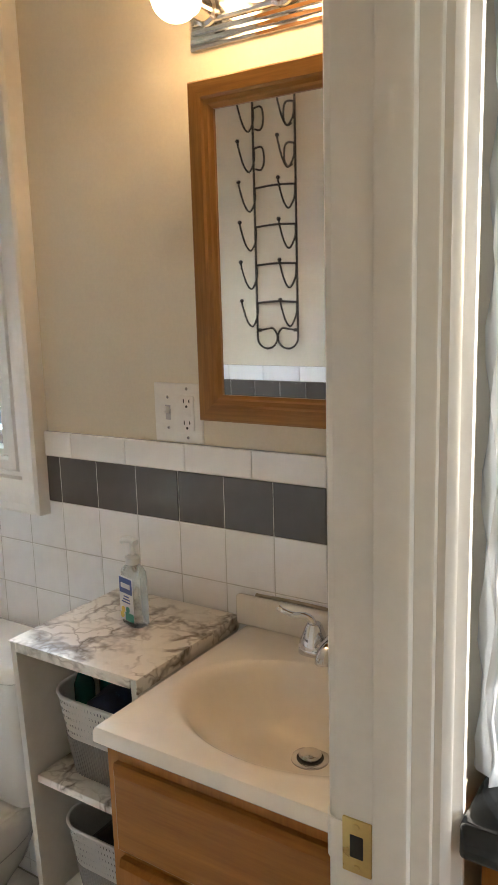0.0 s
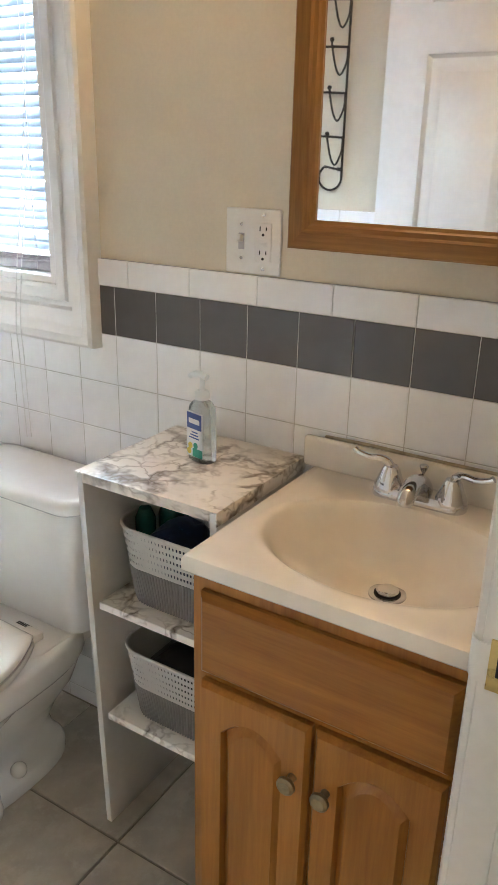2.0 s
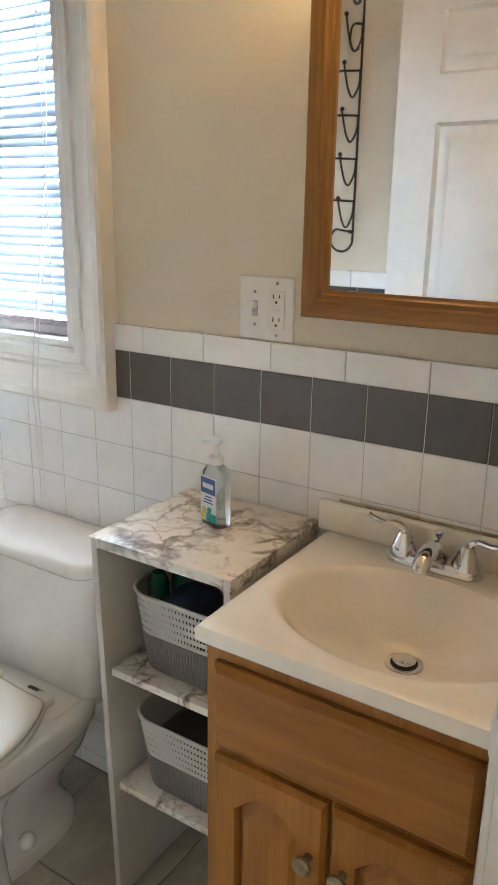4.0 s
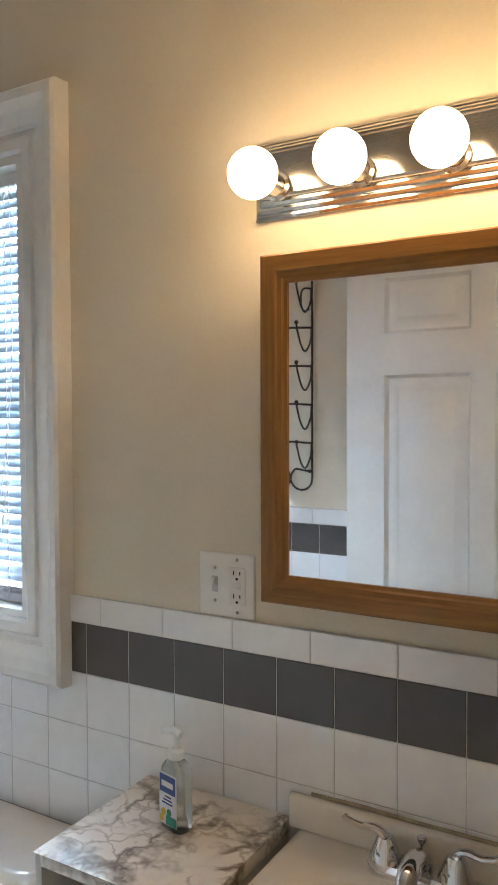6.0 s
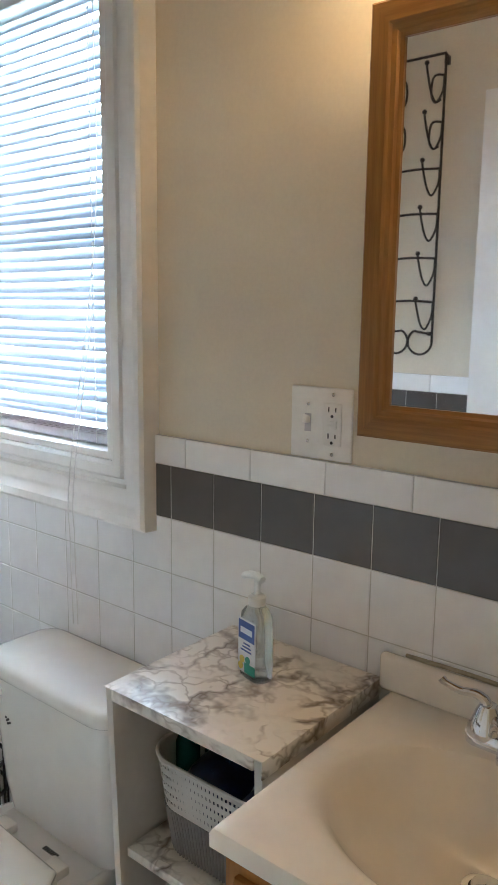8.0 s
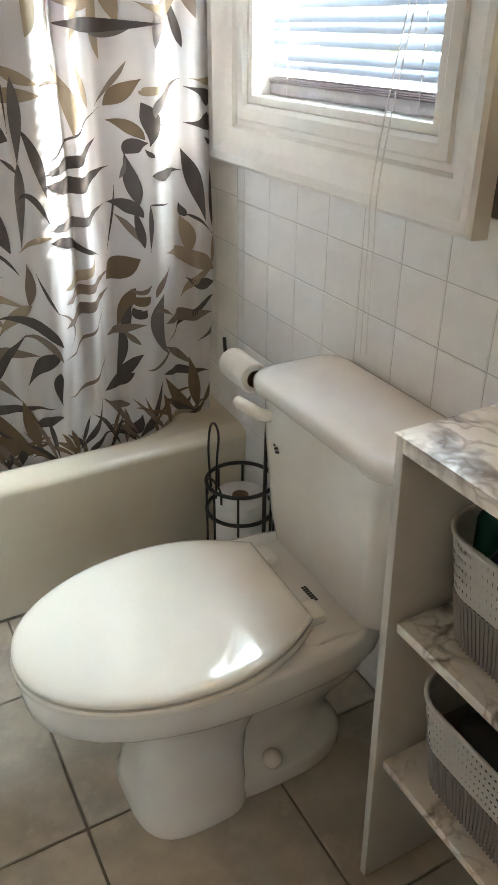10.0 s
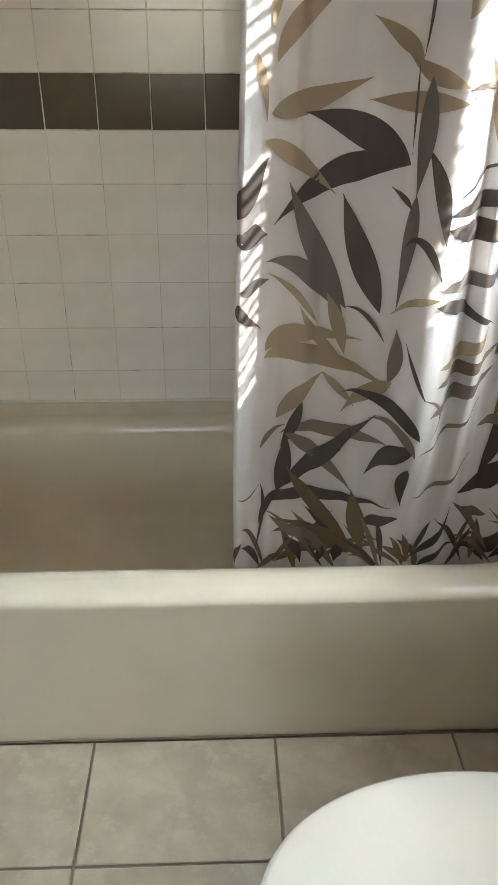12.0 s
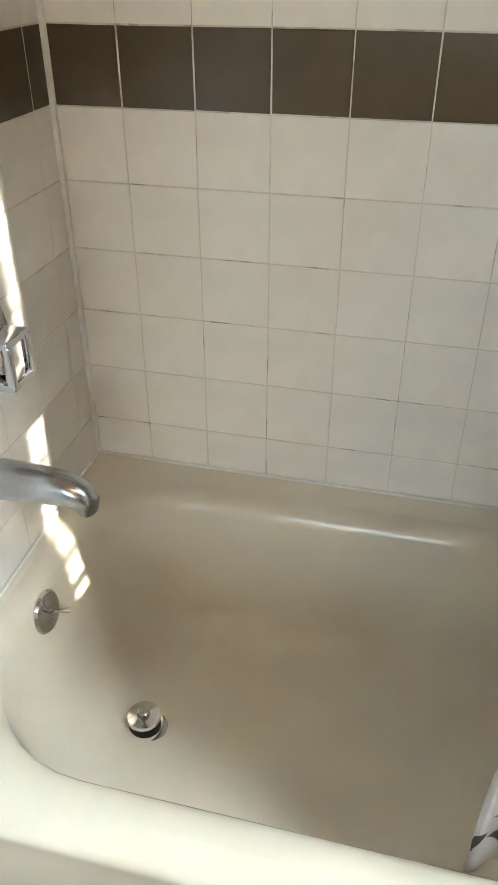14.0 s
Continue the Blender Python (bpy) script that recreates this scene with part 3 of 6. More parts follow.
strike = thing("strike_plate", (EX, y1, 0.95), "brass strike plate screwed to the white door jamb", "strike plate")
part("plate", box(EX + 0.006, EX + 0.036, y1 - 0.0025, y1 + 0.0005, 0.915, 0.972, 0.0012), M_BRASS, strike)
part("latch_hole", box(EX + 0.014, EX + 0.028, y1 - 0.0032, y1 - 0.0015, 0.932, 0.956, 0.001), M_DARK, strike)
lip = curve([(EX + 0.008, y1 - 0.002, 0), (EX - 0.004, y1 - 0.0025, 0), (EX - 0.011, y1 + 0.002, 0), (EX - 0.015, y1 + 0.010, 0)], 4)
part("lip", loft([[(p.x, p.y, 0.922 + 0.004 * (k > 0)) for p in lip] + [(p.x + 0.0006, p.y + 0.002, 0.922) for p in reversed(lip)] for k in (0,)] + [[(p.x, p.y, 0.966) for p in lip] + [(p.x + 0.0006, p.y + 0.002, 0.966) for p in reversed(lip)]]), M_TRIM, strike, "paint-smeared curved lip")
for zz in (0.922, 0.965):
    part("screw", lathe([(0.0, 0.0012), (0.003, 0.001), (0.0034, 0.0)], Matrix.Translation((EX + 0.021, y1 - 0.0025, zz)) @ pose(0, 0, 0, 90), 12), M_BRASS, strike)

# open six-panel door that stands before the south wall
door = thing("door_1", (-0.37, -0.11, 0.01), "open white six-panel door standing against the wall", "door", kind="structure")
dx0, dx1, dyf, dyb = -1.222, -0.372, -0.092, -0.127


def panelled(x0, x1, z0, z1, yf, yb, panels):
    """A slab whose face at yf carries raised panels (x0, x1, z0, z1)."""
    bm = bmesh.new()
    xs = sorted({x0, x1, *[p[0] for p in panels], *[p[1] for p in panels]})
    zs = sorted({z0, z1, *[p[2] for p in panels], *[p[3] for p in panels]})
    for xa, xb in zip(xs, xs[1:]):
        for za, zb in zip(zs, zs[1:]):
            c = ((xa + xb) / 2, (za + zb) / 2)
            hit = [p for p in panels if p[0] < c[0] < p[1] and p[2] < c[1] < p[3]]
            if hit:
                continue
            bm.faces.new([bm.verts.new((x, yf, zz)) for x, zz in ((xa, za), (xb, za), (xb, zb), (xa, zb))])
    for xa, xb, za, zb in panels:
        rings = []
        for inset, depth in ((0, 0), (0.003, 0.009), (0.010, 0.018), (0.020, 0.018), (0.046, 0.004), (0.050, 0.002)):
            rings.append([(xa + inset, yf - depth, za + inset), (xb - inset, yf - depth, za + inset), (xb - inset, yf - depth, zb - inset), (xa + inset, yf - depth, zb - inset)])
        loft(rings, False, True, bm=bm)
    bmesh.ops.remove_doubles(bm, verts=bm.verts, dist=1e-5)
    box(x0, x1, yb, yf - 0.0190, z0, z1, bm=bm)
    for a in ((x0, x0 + 0.0005), (x1 - 0.0005, x1)):
        box(a[0], a[1], yb, yf, z0, z1, bm=bm)
    return bm


pl = [(dx0 + 0.128, dx0 + 0.400), (dx0 + 0.472, dx1 - 0.110)]
pz = [(0.22, 0.80), (0.945, 1.680), (1.812, 1.985)]
slab = part("door_slab", panelled(dx0, dx1, 0.012, 2.035, dyf, dyb, [(a, b, c, d) for a, b in pl for c, d in pz]), M_TRIM, door, "", 30)
part("door_knob", lathe([(0.026, 0.0), (0.026, 0.006), (0.011, 0.010), (0.010, 0.030), (0.022, 0.036), (0.027, 0.048), (0.022, 0.060), (0.0, 0.064)], Matrix.Translation((dx0 + 0.065, dyf, 0.94)) @ pose(0, 0, 0, -90), 20), M_BRASS, door, "brass door knob")
for zz in (0.25, 1.05, 1.82):
    part("hinge", tube([(dx1 + 0.008, dyf - 0.03, zz - 0.045), (dx1 + 0.008, dyf - 0.03, zz + 0.045)], 0.006, 10), M_BRASS, door)

# ---- bathtub ----
tub = thing("bathtub", (-2.42, 0.52, 0), "ivory enamelled alcove bathtub with a plain apron", "bathtub")
TX0, TX1, TY0, TY1 = WX + 0.002, -2.052, SY + 0.002, NY - 0.002
# apron and outer rim: profile from floor to inner edge, swept along y
prof = [(-2.066, 0.0), (-2.062, 0.02), (-2.056, 0.30), (-2.052, 0.334), (-2.050, 0.344), (-2.0505, 0.352), (-2.056, 0.360), (-2.068, 0.366), (-2.09, 0.371)]
bm = bmesh.new()
rows_t = [[(x, y, zz) for x, zz in prof] for y in (TY0, TY1)]
loft(rows_t, False, False, False, bm=bm)
part("apron", bm, M_TUB, tub, "smooth ivory apron front")


part("base_caulk", tube([(-2.063, TY0, 0.001), (-2.063, TY1, 0.001)], 0.0022, 6), M_FGROUT, tub, "dark joint at the floor")


def tub_ring(inset, zz, r, front=0.0, n=10, south=0.0, north=0.0):
    return rounded(TX0 + 0.055 + inset, -2.132 - inset - front, TY0 + 0.036 + inset + south, TY1 - 0.075 - inset - north, r, zz, n)


# deck ring round the basin
outer = [(x, y, z + 0.027 * (x < -2.6)) for x, y, z in rounded(TX0, -2.090, TY0, TY1, 0.004, 0.371, 10)]
rings = [outer, tub_ring(-0.036, 0.3735, 0.22), tub_ring(-0.024, 0.3728, 0.22), tub_ring(-0.012, 0.370, 0.22), tub_ring(-0.002, 0.3645, 0.215), tub_ring(0.006, 0.354, 0.21), tub_ring(0.011, 0.338, 0.207), tub_ring(0.018, 0.28, 0.20, south=0.006, north=0.05),
         tub_ring(0.030, 0.20, 0.19, south=0.014, north=0.11), tub_ring(0.045, 0.135, 0.19, south=0.024, north=0.17), tub_ring(0.065, 0.098, 0.17, south=0.034, north=0.21), tub_ring(0.095, 0.080, 0.14, south=0.05, north=0.25), tub_ring(0.14, 0.073, 0.10, south=0.07, north=0.28), tub_ring(0.21, 0.070, 0.06, south=0.12, north=0.32)]
part("basin", loft(rings, False, True), M_TUB, tub, "", 60)
# tile flange at the walls
part("caulk_bead", tube([(TX0 + 0.001, TY0, 0.3985), (TX0 + 0.001, TY1, 0.3985)], 0.0035, 8), M_TRIM, tub)
part("caulk_bead", tube([(TX0, TY0 + 0.001, 0.3985), (-2.10, TY0 + 0.001, 0.3715)], 0.003, 8), M_TRIM, tub)

part("caulk_bead", tube([(TX0 + 0.001, TY0 + 0.001, 0.39), (TX0 + 0.001, TY0 + 0.001, 2.06)], 0.006, 8), M_TRIM, tub, "white caulk in the tile corner")
DRAIN = (-2.423, 0.0, 0.070)
stopper = thing("tub_drain", DRAIN, "chrome lift-and-turn tub drain stopper with black rubber", "drain")
part("flange", lathe([(0.0, 0.001), (0.022, 0.002), (0.036, 0.005), (0.041, 0.003), (0.042, 0.0)], Matrix.Translation(DRAIN), 32), M_DULL, stopper, "worn metal drain flange")
part("rubber", lathe([(0.029, 0.004), (0.029, 0.024), (0.0, 0.025)], Matrix.Translation(DRAIN), 28), M_DARK, stopper, "black rubber seal")
part("cap", lathe([(0.029, 0.024), (0.0305, 0.027), (0.029, 0.033), (0.012, 0.035), (0.011, 0.043), (0.008, 0.046), (0.0, 0.047)], Matrix.Translation(DRAIN), 28), M_CHROME, stopper)
ov = thing("overflow_plate", (-2.43, SY + 0.09, 0.33), "round chrome overflow plate with trip lever", "overflow plate")
om = Matrix.Translation((-2.425, SY + 0.052, 0.318)) @ pose(0, 0, 0, -82)
part("plate", lathe([(0.036, -0.003), (0.038, 0.002), (0.034, 0.006), (0.012, 0.008), (0.0, 0.008)], om, 28), M_CHROME, ov)
part("lever", tube([om @ Vector(p) for p in ((0, 0, 0.006), (0, -0.004, 0.018), (-0.008, 0.002, 0.030), (-0.014, 0.006, 0.036))], [0.005, 0.004, 0.004, 0.005]), M_CHROME, ov)
for s in (-0.02, 0.02):
    part("screw", lathe([(0.005, 0.006), (0.005, 0.009), (0.0, 0.010)], om @ Matrix.Translation((0, s, 0)), 12), M_CHROME, ov)
spout = thing("tub_spout", (-2.44, SY, 0.57), "chrome wall-mounted tub spout", "tub spout")
sp = [(0.000, 0.0, 0.031, 0.031), (0.004, 0.0, 0.032, 0.032), (0.03, 0.002, 0.030, 0.031), (0.08, 0.002, 0.027, 0.030), (0.112, 0.000, 0.025, 0.029), (0.132, -0.007, 0.023, 0.027), (0.145, -0.020, 0.021, 0.020), (0.147, -0.033, 0.019, 0.013)]
rings = []
for k, (out, dz, rx, rz) in enumerate(sp):
    tilt = radians([0, 0, 0, 4, 20, 45, 75, 88][k])
    rings.append([(-2.448 + rx * math.cos(a), SY + out - rz * math.sin(a) * math.sin(tilt) * -1, 0.566 + dz + rz * math.sin(a) * math.cos(tilt)) for a in [2 * math.pi * i / 20 for i in range(20)]])
part("body", loft(rings), M_DULL, spout, "", 50)
valve = thing("shower_valve", (-2.44, SY, 0.78), "round chrome shower valve with clear lever handle", "shower valve")
vm = Matrix.Translation((-2.452, SY, 0.775)) @ pose(0, 0, 0, -90)
part("escutcheon", lathe([(0.092, 0.0), (0.092, 0.005), (0.082, 0.013), (0.035, 0.018), (0.030, 0.030), (0.0, 0.032)], vm, 36), M_CHROME, valve)
hb = lathe([(0.030, 0.024), (0.029, 0.040), (0.024, 0.052), (0.0, 0.054)], Matrix.Identity(4), 24)
box(-0.030, 0.030, -0.036, -0.024, 0.030, 0.078, 0.004, 2, bm=hb)
box(-0.030, 0.030, 0.026, 0.038, 0.030, 0.078, 0.004, 2, bm=hb)
box(0.020, 0.030, -0.030, 0.032, 0.066, 0.080, 0.004, 2, bm=hb)
box(-0.030, -0.020, -0.030, 0.032, 0.066, 0.080, 0.004, 2, bm=hb)
bmesh.ops.transform(hb, matrix=vm, verts=hb.verts)
part("handle", hb, M_CHROME, valve, "chrome and clear acrylic handle")
dish = thing("soap_dish", (WX, 0.68, 0.70), "white ceramic soap dish set into the tub tiles", "soap dish")
bm = box(WX - 0.001, WX + 0.012, 0.612, 0.765, 0.585, 0.690, 0.004)
box(WX + 0.011, WX + 0.062, 0.622, 0.755, 0.598, 0.612, 0.005, bm=bm)
box(WX + 0.050, WX + 0.062, 0.622, 0.755, 0.606, 0.626, 0.004, bm=bm)
part("body", bm, M_TUBTILE, dish)

# ---- shower curtain ----
CT, CB = 1.93, 0.30

def smooth(a, b, v):
    t = min(1.0, max(0.0, (v - a) / (b - a)))
    return t * t * (3 - 2 * t)


PLAN_Y = (0.528, 0.536, 0.563, 0.61, 0.70, 0.76, 0.805, 0.84, 0.875, 0.90, 0.93, 0.965, 1.01, 1.05, 1.085, 1.12, 1.17, 1.218)
PLAN_X = (-2.118, -2.112, -2.168, -2.164, -2.112, -2.066, -2.030, -2.066, -2.122, -2.104, -2.150, -2.186, -2.150, -2.086, -2.106, -2.166, -2.142, -2.178)


def curtain_base(s):
    """Plan of the curtain's folds: s runs 0..1 from the free edge to the north wall; returns x, y."""
    y = 0.528 + s * 0.690
    y = min(PLAN_Y[-1] - 1e-6, max(PLAN_Y[0], y))
    i = max(k for k in range(len(PLAN_Y) - 1) if PLAN_Y[k] <= y)
    p0, p1, p2, p3 = (PLAN_X[min(len(PLAN_X) - 1, max(0, i + o))] for o in (-1, 0, 1, 2))
    t = (y - PLAN_Y[i]) / (PLAN_Y[i + 1] - PLAN_Y[i])
    x = 0.5 * (2 * p1 + (p2 - p0) * t + (2 * p0 - 5 * p1 + 4 * p2 - p3) * t * t + (3 * p1 - p0 - 3 * p2 + p3) * t ** 3)
    return x, y


def curtain_at(s, z, lift=0.0):
    a, b = curtain_base(max(0.0, s - 0.004)), curtain_base(min(1.0, s + 0.004))
    c = curtain_base(s)
    low = 1 - smooth(0.36, 0.80, z)
    size = 1 - 0.62 * low
    nrm = Vector((b[1] - a[1], -(b[0] - a[0]) * size, 0)).normalized()
    x = -2.115 + (c[0] + 2.115) * size - 0.062 * low + 0.006 * math.sin(z * 4.3 + s * 11) + 0.004 * math.sin(z * 11 + s * 31) + (0.0030 * math.sin(s * 83 + 1.2 * math.sin(z * 3)) + 0.001 * math.sin(s * 151 + z * 2)) * smooth(0.06, 0.14, s)
    y = c[1] + 0.006 * math.sin(z * 5 + s * 20) * low + 0.020 * (z - 0.80) * (1 - s) ** 2
    return Vector((x, y, z)) + nrm * lift


curtain = thing("shower_curtain", (-2.12, 0.88, CB), "white shower curtain printed with bamboo leaves, pulled half open", "shower curtain")
ns, nz = 300, 56
bm = bmesh.new()
front = [[bm.verts.new(curtain_at(i / ns, CB + (CT - CB) * k / nz)) for i in range(ns + 1)] for k in range(nz + 1)]
for k in range(nz):
    for i in range(ns):
        bm.faces.new((front[k][i], front[k][i + 1], front[k + 1][i + 1], front[k + 1][i]))
panel = part("panel", bm, M_CURTAIN, curtain, "", 80)
panel.modifiers.new("thick", "SOLIDIFY").thickness = 0.0008


INK = {"dark": M_LEAF_DARK, "slate": M_LEAF_GREY, "tan": M_LEAF_TAN, "brown": M_LEAF_BROWN, "taupe": M_LEAF_TAUPE}
LAYER = [0]


def leaf(ink, y0, z0, ym, zm, y1, z1, width):
    """A pointed bamboo leaf printed on the cloth, from its stalk through its middle to its tip."""
    LAYER[0] += 1
    lift = 0.0028 + 0.0001 * (LAYER[0] % 14)
    length = math.hypot(ym - y0, zm - z0) + math.hypot(y1 - ym, z1 - zm)
    n, m = max(10, int(length / 0.005)), 8
    cy, cz = 2 * ym - (y0 + y1) / 2, 2 * zm - (z0 + z1) / 2
    verts, faces = [], []
    for k in range(n + 1):
        t = k / n
        py, pz = (1 - t) ** 2 * y0 + 2 * t * (1 - t) * cy + t * t * y1, (1 - t) ** 2 * z0 + 2 * t * (1 - t) * cz + t * t * z1
        dy, dz = (1 - t) * (cy - y0) + t * (y1 - cy), (1 - t) * (cz - z0) + t * (z1 - cz)
        d = math.hypot(dy, dz) or 1.0
        w = width * 0.43 * math.sin(math.pi * t ** 0.8) ** 1.12 if 0 < k < n else 0.0005
        for q in range(m + 1):
            o = (2 * q / m - 1) * w
            s_ = min(0.998, max(0.002, (py - dz / d * o - 0.528) / 0.690))
            verts.append(tuple(curtain_at(s_, min(CT - 0.003, max(CB + 0.003, pz + dy / d * o)), lift)))
    for k in range(n):
        for q in range(m):
            a = k * (m + 1) + q
            faces.append((a, a + 1, a + m + 2, a + m + 1))
    me = bpy.data.meshes.new("printed_leaf")
    me.from_pydata(verts, [], faces)
    me.materials.append(INK[ink])
    me.shade_smooth()
    ob = new("printed_leaf", me)
    ob.parent = curtain
    ob.matrix_parent_inverse = curtain.matrix_basis.inverted()


random.seed(11)
leaf("tan", 0.575, 1.125, 0.628, 1.143, 0.704, 1.176, 0.038)
leaf("tan", 0.811, 1.149, 0.757, 1.149, 0.701, 1.149, 0.030)
leaf("tan", 0.809, 1.167, 0.773, 1.182, 0.744, 1.203, 0.024)
leaf("dark", 0.756, 1.074, 0.695, 1.113, 0.625, 1.128, 0.049)
leaf("dark", 0.756, 1.074, 0.675, 1.056, 0.585, 0.972, 0.043)
leaf("tan", 0.566, 1.089, 0.613, 1.068, 0.671, 1.023, 0.030)
leaf("slate", 0.694, 0.861, 0.645, 0.948, 0.606, 1.035, 0.039)
leaf("dark", 0.738, 0.867, 0.707, 0.948, 0.680, 1.026, 0.041)
leaf("slate", 0.690, 0.852, 0.635, 0.909, 0.575, 0.915, 0.038)
leaf("tan", 0.656, 0.831, 0.621, 0.873, 0.578, 0.897, 0.014)
leaf("tan", 0.697, 0.789, 0.683, 0.843, 0.668, 0.879, 0.024)
leaf("dark", 0.756, 1.191, 0.757, 1.137, 0.757, 1.086, 0.004)
leaf("slate", 0.773, 1.179, 0.773, 1.107, 0.768, 1.032, 0.023)
leaf("slate", 0.768, 1.035, 0.764, 0.969, 0.756, 0.873, 0.021)
leaf("dark", 0.806, 0.975, 0.794, 1.050, 0.776, 1.095, 0.020)
leaf("dark", 0.764, 1.017, 0.752, 1.032, 0.737, 1.044, 0.009)
leaf("dark", 0.806, 0.927, 0.782, 0.975, 0.759, 0.966, 0.013)
leaf("tan", 0.807, 0.900, 0.780, 0.894, 0.751, 0.870, 0.012)
leaf("dark", 0.747, 0.825, 0.721, 0.858, 0.692, 0.864, 0.008)
leaf("tan", 0.547, 1.203, 0.561, 1.161, 0.568, 1.116, 0.016)
leaf("dark", 0.531, 0.990, 0.547, 1.029, 0.573, 1.068, 0.033)
leaf("dark", 0.531, 0.969, 0.549, 0.960, 0.575, 0.957, 0.040)
leaf("slate", 0.533, 0.885, 0.554, 0.882, 0.580, 0.888, 0.024)
leaf("dark", 0.533, 0.867, 0.540, 0.840, 0.568, 0.807, 0.012)
leaf("tan", 0.604, 0.645, 0.632, 0.693, 0.669, 0.750, 0.028)
leaf("tan", 0.578, 0.768, 0.625, 0.807, 0.721, 0.816, 0.035)
leaf("tan", 0.576, 0.756, 0.654, 0.777, 0.764, 0.753, 0.040)
leaf("tan", 0.697, 0.774, 0.656, 0.810, 0.630, 0.852, 0.021)
leaf("tan", 0.668, 0.750, 0.695, 0.726, 0.719, 0.699, 0.017)
leaf("tan", 0.764, 0.762, 0.735, 0.735, 0.699, 0.684, 0.027)
leaf("dark", 0.813, 0.666, 0.763, 0.723, 0.699, 0.723, 0.027)
leaf("taupe", 0.814, 0.627, 0.780, 0.684, 0.740, 0.687, 0.017)
leaf("taupe", 0.773, 0.642, 0.676, 0.645, 0.611, 0.615, 0.033)
leaf("dark", 0.614, 0.588, 0.633, 0.645, 0.642, 0.693, 0.020)
leaf("dark", 0.613, 0.492, 0.621, 0.555, 0.621, 0.618, 0.030)
leaf("taupe", 0.619, 0.615, 0.668, 0.588, 0.733, 0.516, 0.032)
leaf("dark", 0.619, 0.501, 0.680, 0.591, 0.751, 0.696, 0.034)
leaf("dark", 0.599, 0.471, 0.678, 0.498, 0.804, 0.498, 0.033)
leaf("brown", 0.740, 0.387, 0.671, 0.477, 0.626, 0.549, 0.031)
leaf("brown", 0.759, 0.387, 0.744, 0.456, 0.730, 0.525, 0.041)
leaf("dark", 0.580, 0.423, 0.600, 0.477, 0.625, 0.498, 0.019)
leaf("taupe", 0.578, 0.585, 0.594, 0.615, 0.618, 0.633, 0.012)
leaf("dark", 0.809, 0.651, 0.783, 0.627, 0.747, 0.564, 0.037)
leaf("dark", 0.821, 0.465, 0.780, 0.459, 0.742, 0.429, 0.031)
leaf("dark", 0.809, 0.600, 0.807, 0.564, 0.818, 0.501, 0.023)
leaf("dark", 0.740, 0.381, 0.699, 0.423, 0.661, 0.459, 0.024)
leaf("brown", 0.799, 0.354, 0.680, 0.408, 0.609, 0.402, 0.034)
leaf("brown", 0.751, 0.387, 0.673, 0.372, 0.613, 0.333, 0.032)
leaf("taupe", 0.683, 0.387, 0.642, 0.408, 0.600, 0.441, 0.024)
leaf("dark", 0.632, 0.393, 0.652, 0.366, 0.663, 0.330, 0.021)
leaf("dark", 0.695, 0.375, 0.692, 0.354, 0.687, 0.336, 0.016)
leaf("dark", 0.723, 0.384, 0.718, 0.363, 0.716, 0.339, 0.020)
leaf("dark", 0.581, 0.513, 0.587, 0.441, 0.564, 0.330, 0.008)
leaf("dark", 0.540, 0.387, 0.533, 0.372, 0.531, 0.345, 0.008)
leaf("taupe", 0.535, 0.495, 0.557, 0.486, 0.578, 0.510, 0.005)
leaf("taupe", 0.759, 0.759, 0.764, 0.807, 0.761, 0.849, 0.022)
leaf("dark", 0.806, 0.747, 0.788, 0.789, 0.775, 0.831, 0.006)
leaf("tan", 0.895, 1.068, 0.887, 1.146, 0.847, 1.203, 0.026)
leaf("tan", 0.944, 1.113, 0.928, 1.158, 0.904, 1.200, 0.021)
leaf("dark", 0.807, 1.014, 0.895, 1.023, 0.959, 1.056, 0.027)
leaf("dark", 0.809, 1.026, 0.895, 1.068, 0.975, 1.113, 0.005)
leaf("dark", 0.807, 0.996, 0.895, 0.978, 0.985, 0.999, 0.038)
leaf("slate", 0.804, 0.915, 0.887, 0.906, 0.971, 0.921, 0.025)
leaf("dark", 0.804, 0.891, 0.857, 0.870, 0.935, 0.822, 0.023)
leaf("taupe", 0.809, 1.164, 0.849, 1.167, 0.890, 1.155, 0.007)
leaf("brown", 0.982, 1.116, 1.011, 1.143, 1.039, 1.167, 0.035)
leaf("brown", 1.040, 1.056, 1.016, 1.080, 0.985, 1.089, 0.028)
leaf("taupe", 1.021, 1.197, 0.997, 1.158, 0.964, 1.116, 0.010)
leaf("dark", 1.009, 1.026, 1.025, 1.044, 1.044, 1.050, 0.034)
leaf("dark", 1.028, 0.924, 1.018, 0.975, 1.009, 1.029, 0.029)
leaf("dark", 1.037, 1.125, 1.051, 1.086, 1.046, 1.044, 0.035)
leaf("slate", 1.001, 0.975, 1.008, 0.996, 1.011, 1.020, 0.008)
leaf("dark", 1.033, 0.900, 1.009, 0.921, 0.978, 0.924, 0.034)
leaf("dark", 0.992, 0.960, 0.985, 0.888, 0.968, 0.807, 0.004)
leaf("taupe", 1.027, 0.846, 1.009, 0.879, 0.989, 0.900, 0.016)
leaf("dark", 1.033, 0.834, 1.027, 0.876, 1.021, 0.918, 0.015)
leaf("dark", 1.047, 0.987, 1.078, 0.987, 1.140, 0.984, 0.026)
leaf("dark", 1.052, 1.023, 1.046, 1.029, 1.039, 1.038, 0.011)
leaf("dark", 1.042, 0.927, 1.042, 0.882, 1.040, 0.828, 0.007)
leaf("dark", 1.042, 0.927, 1.054, 0.930, 1.082, 0.927, 0.005)
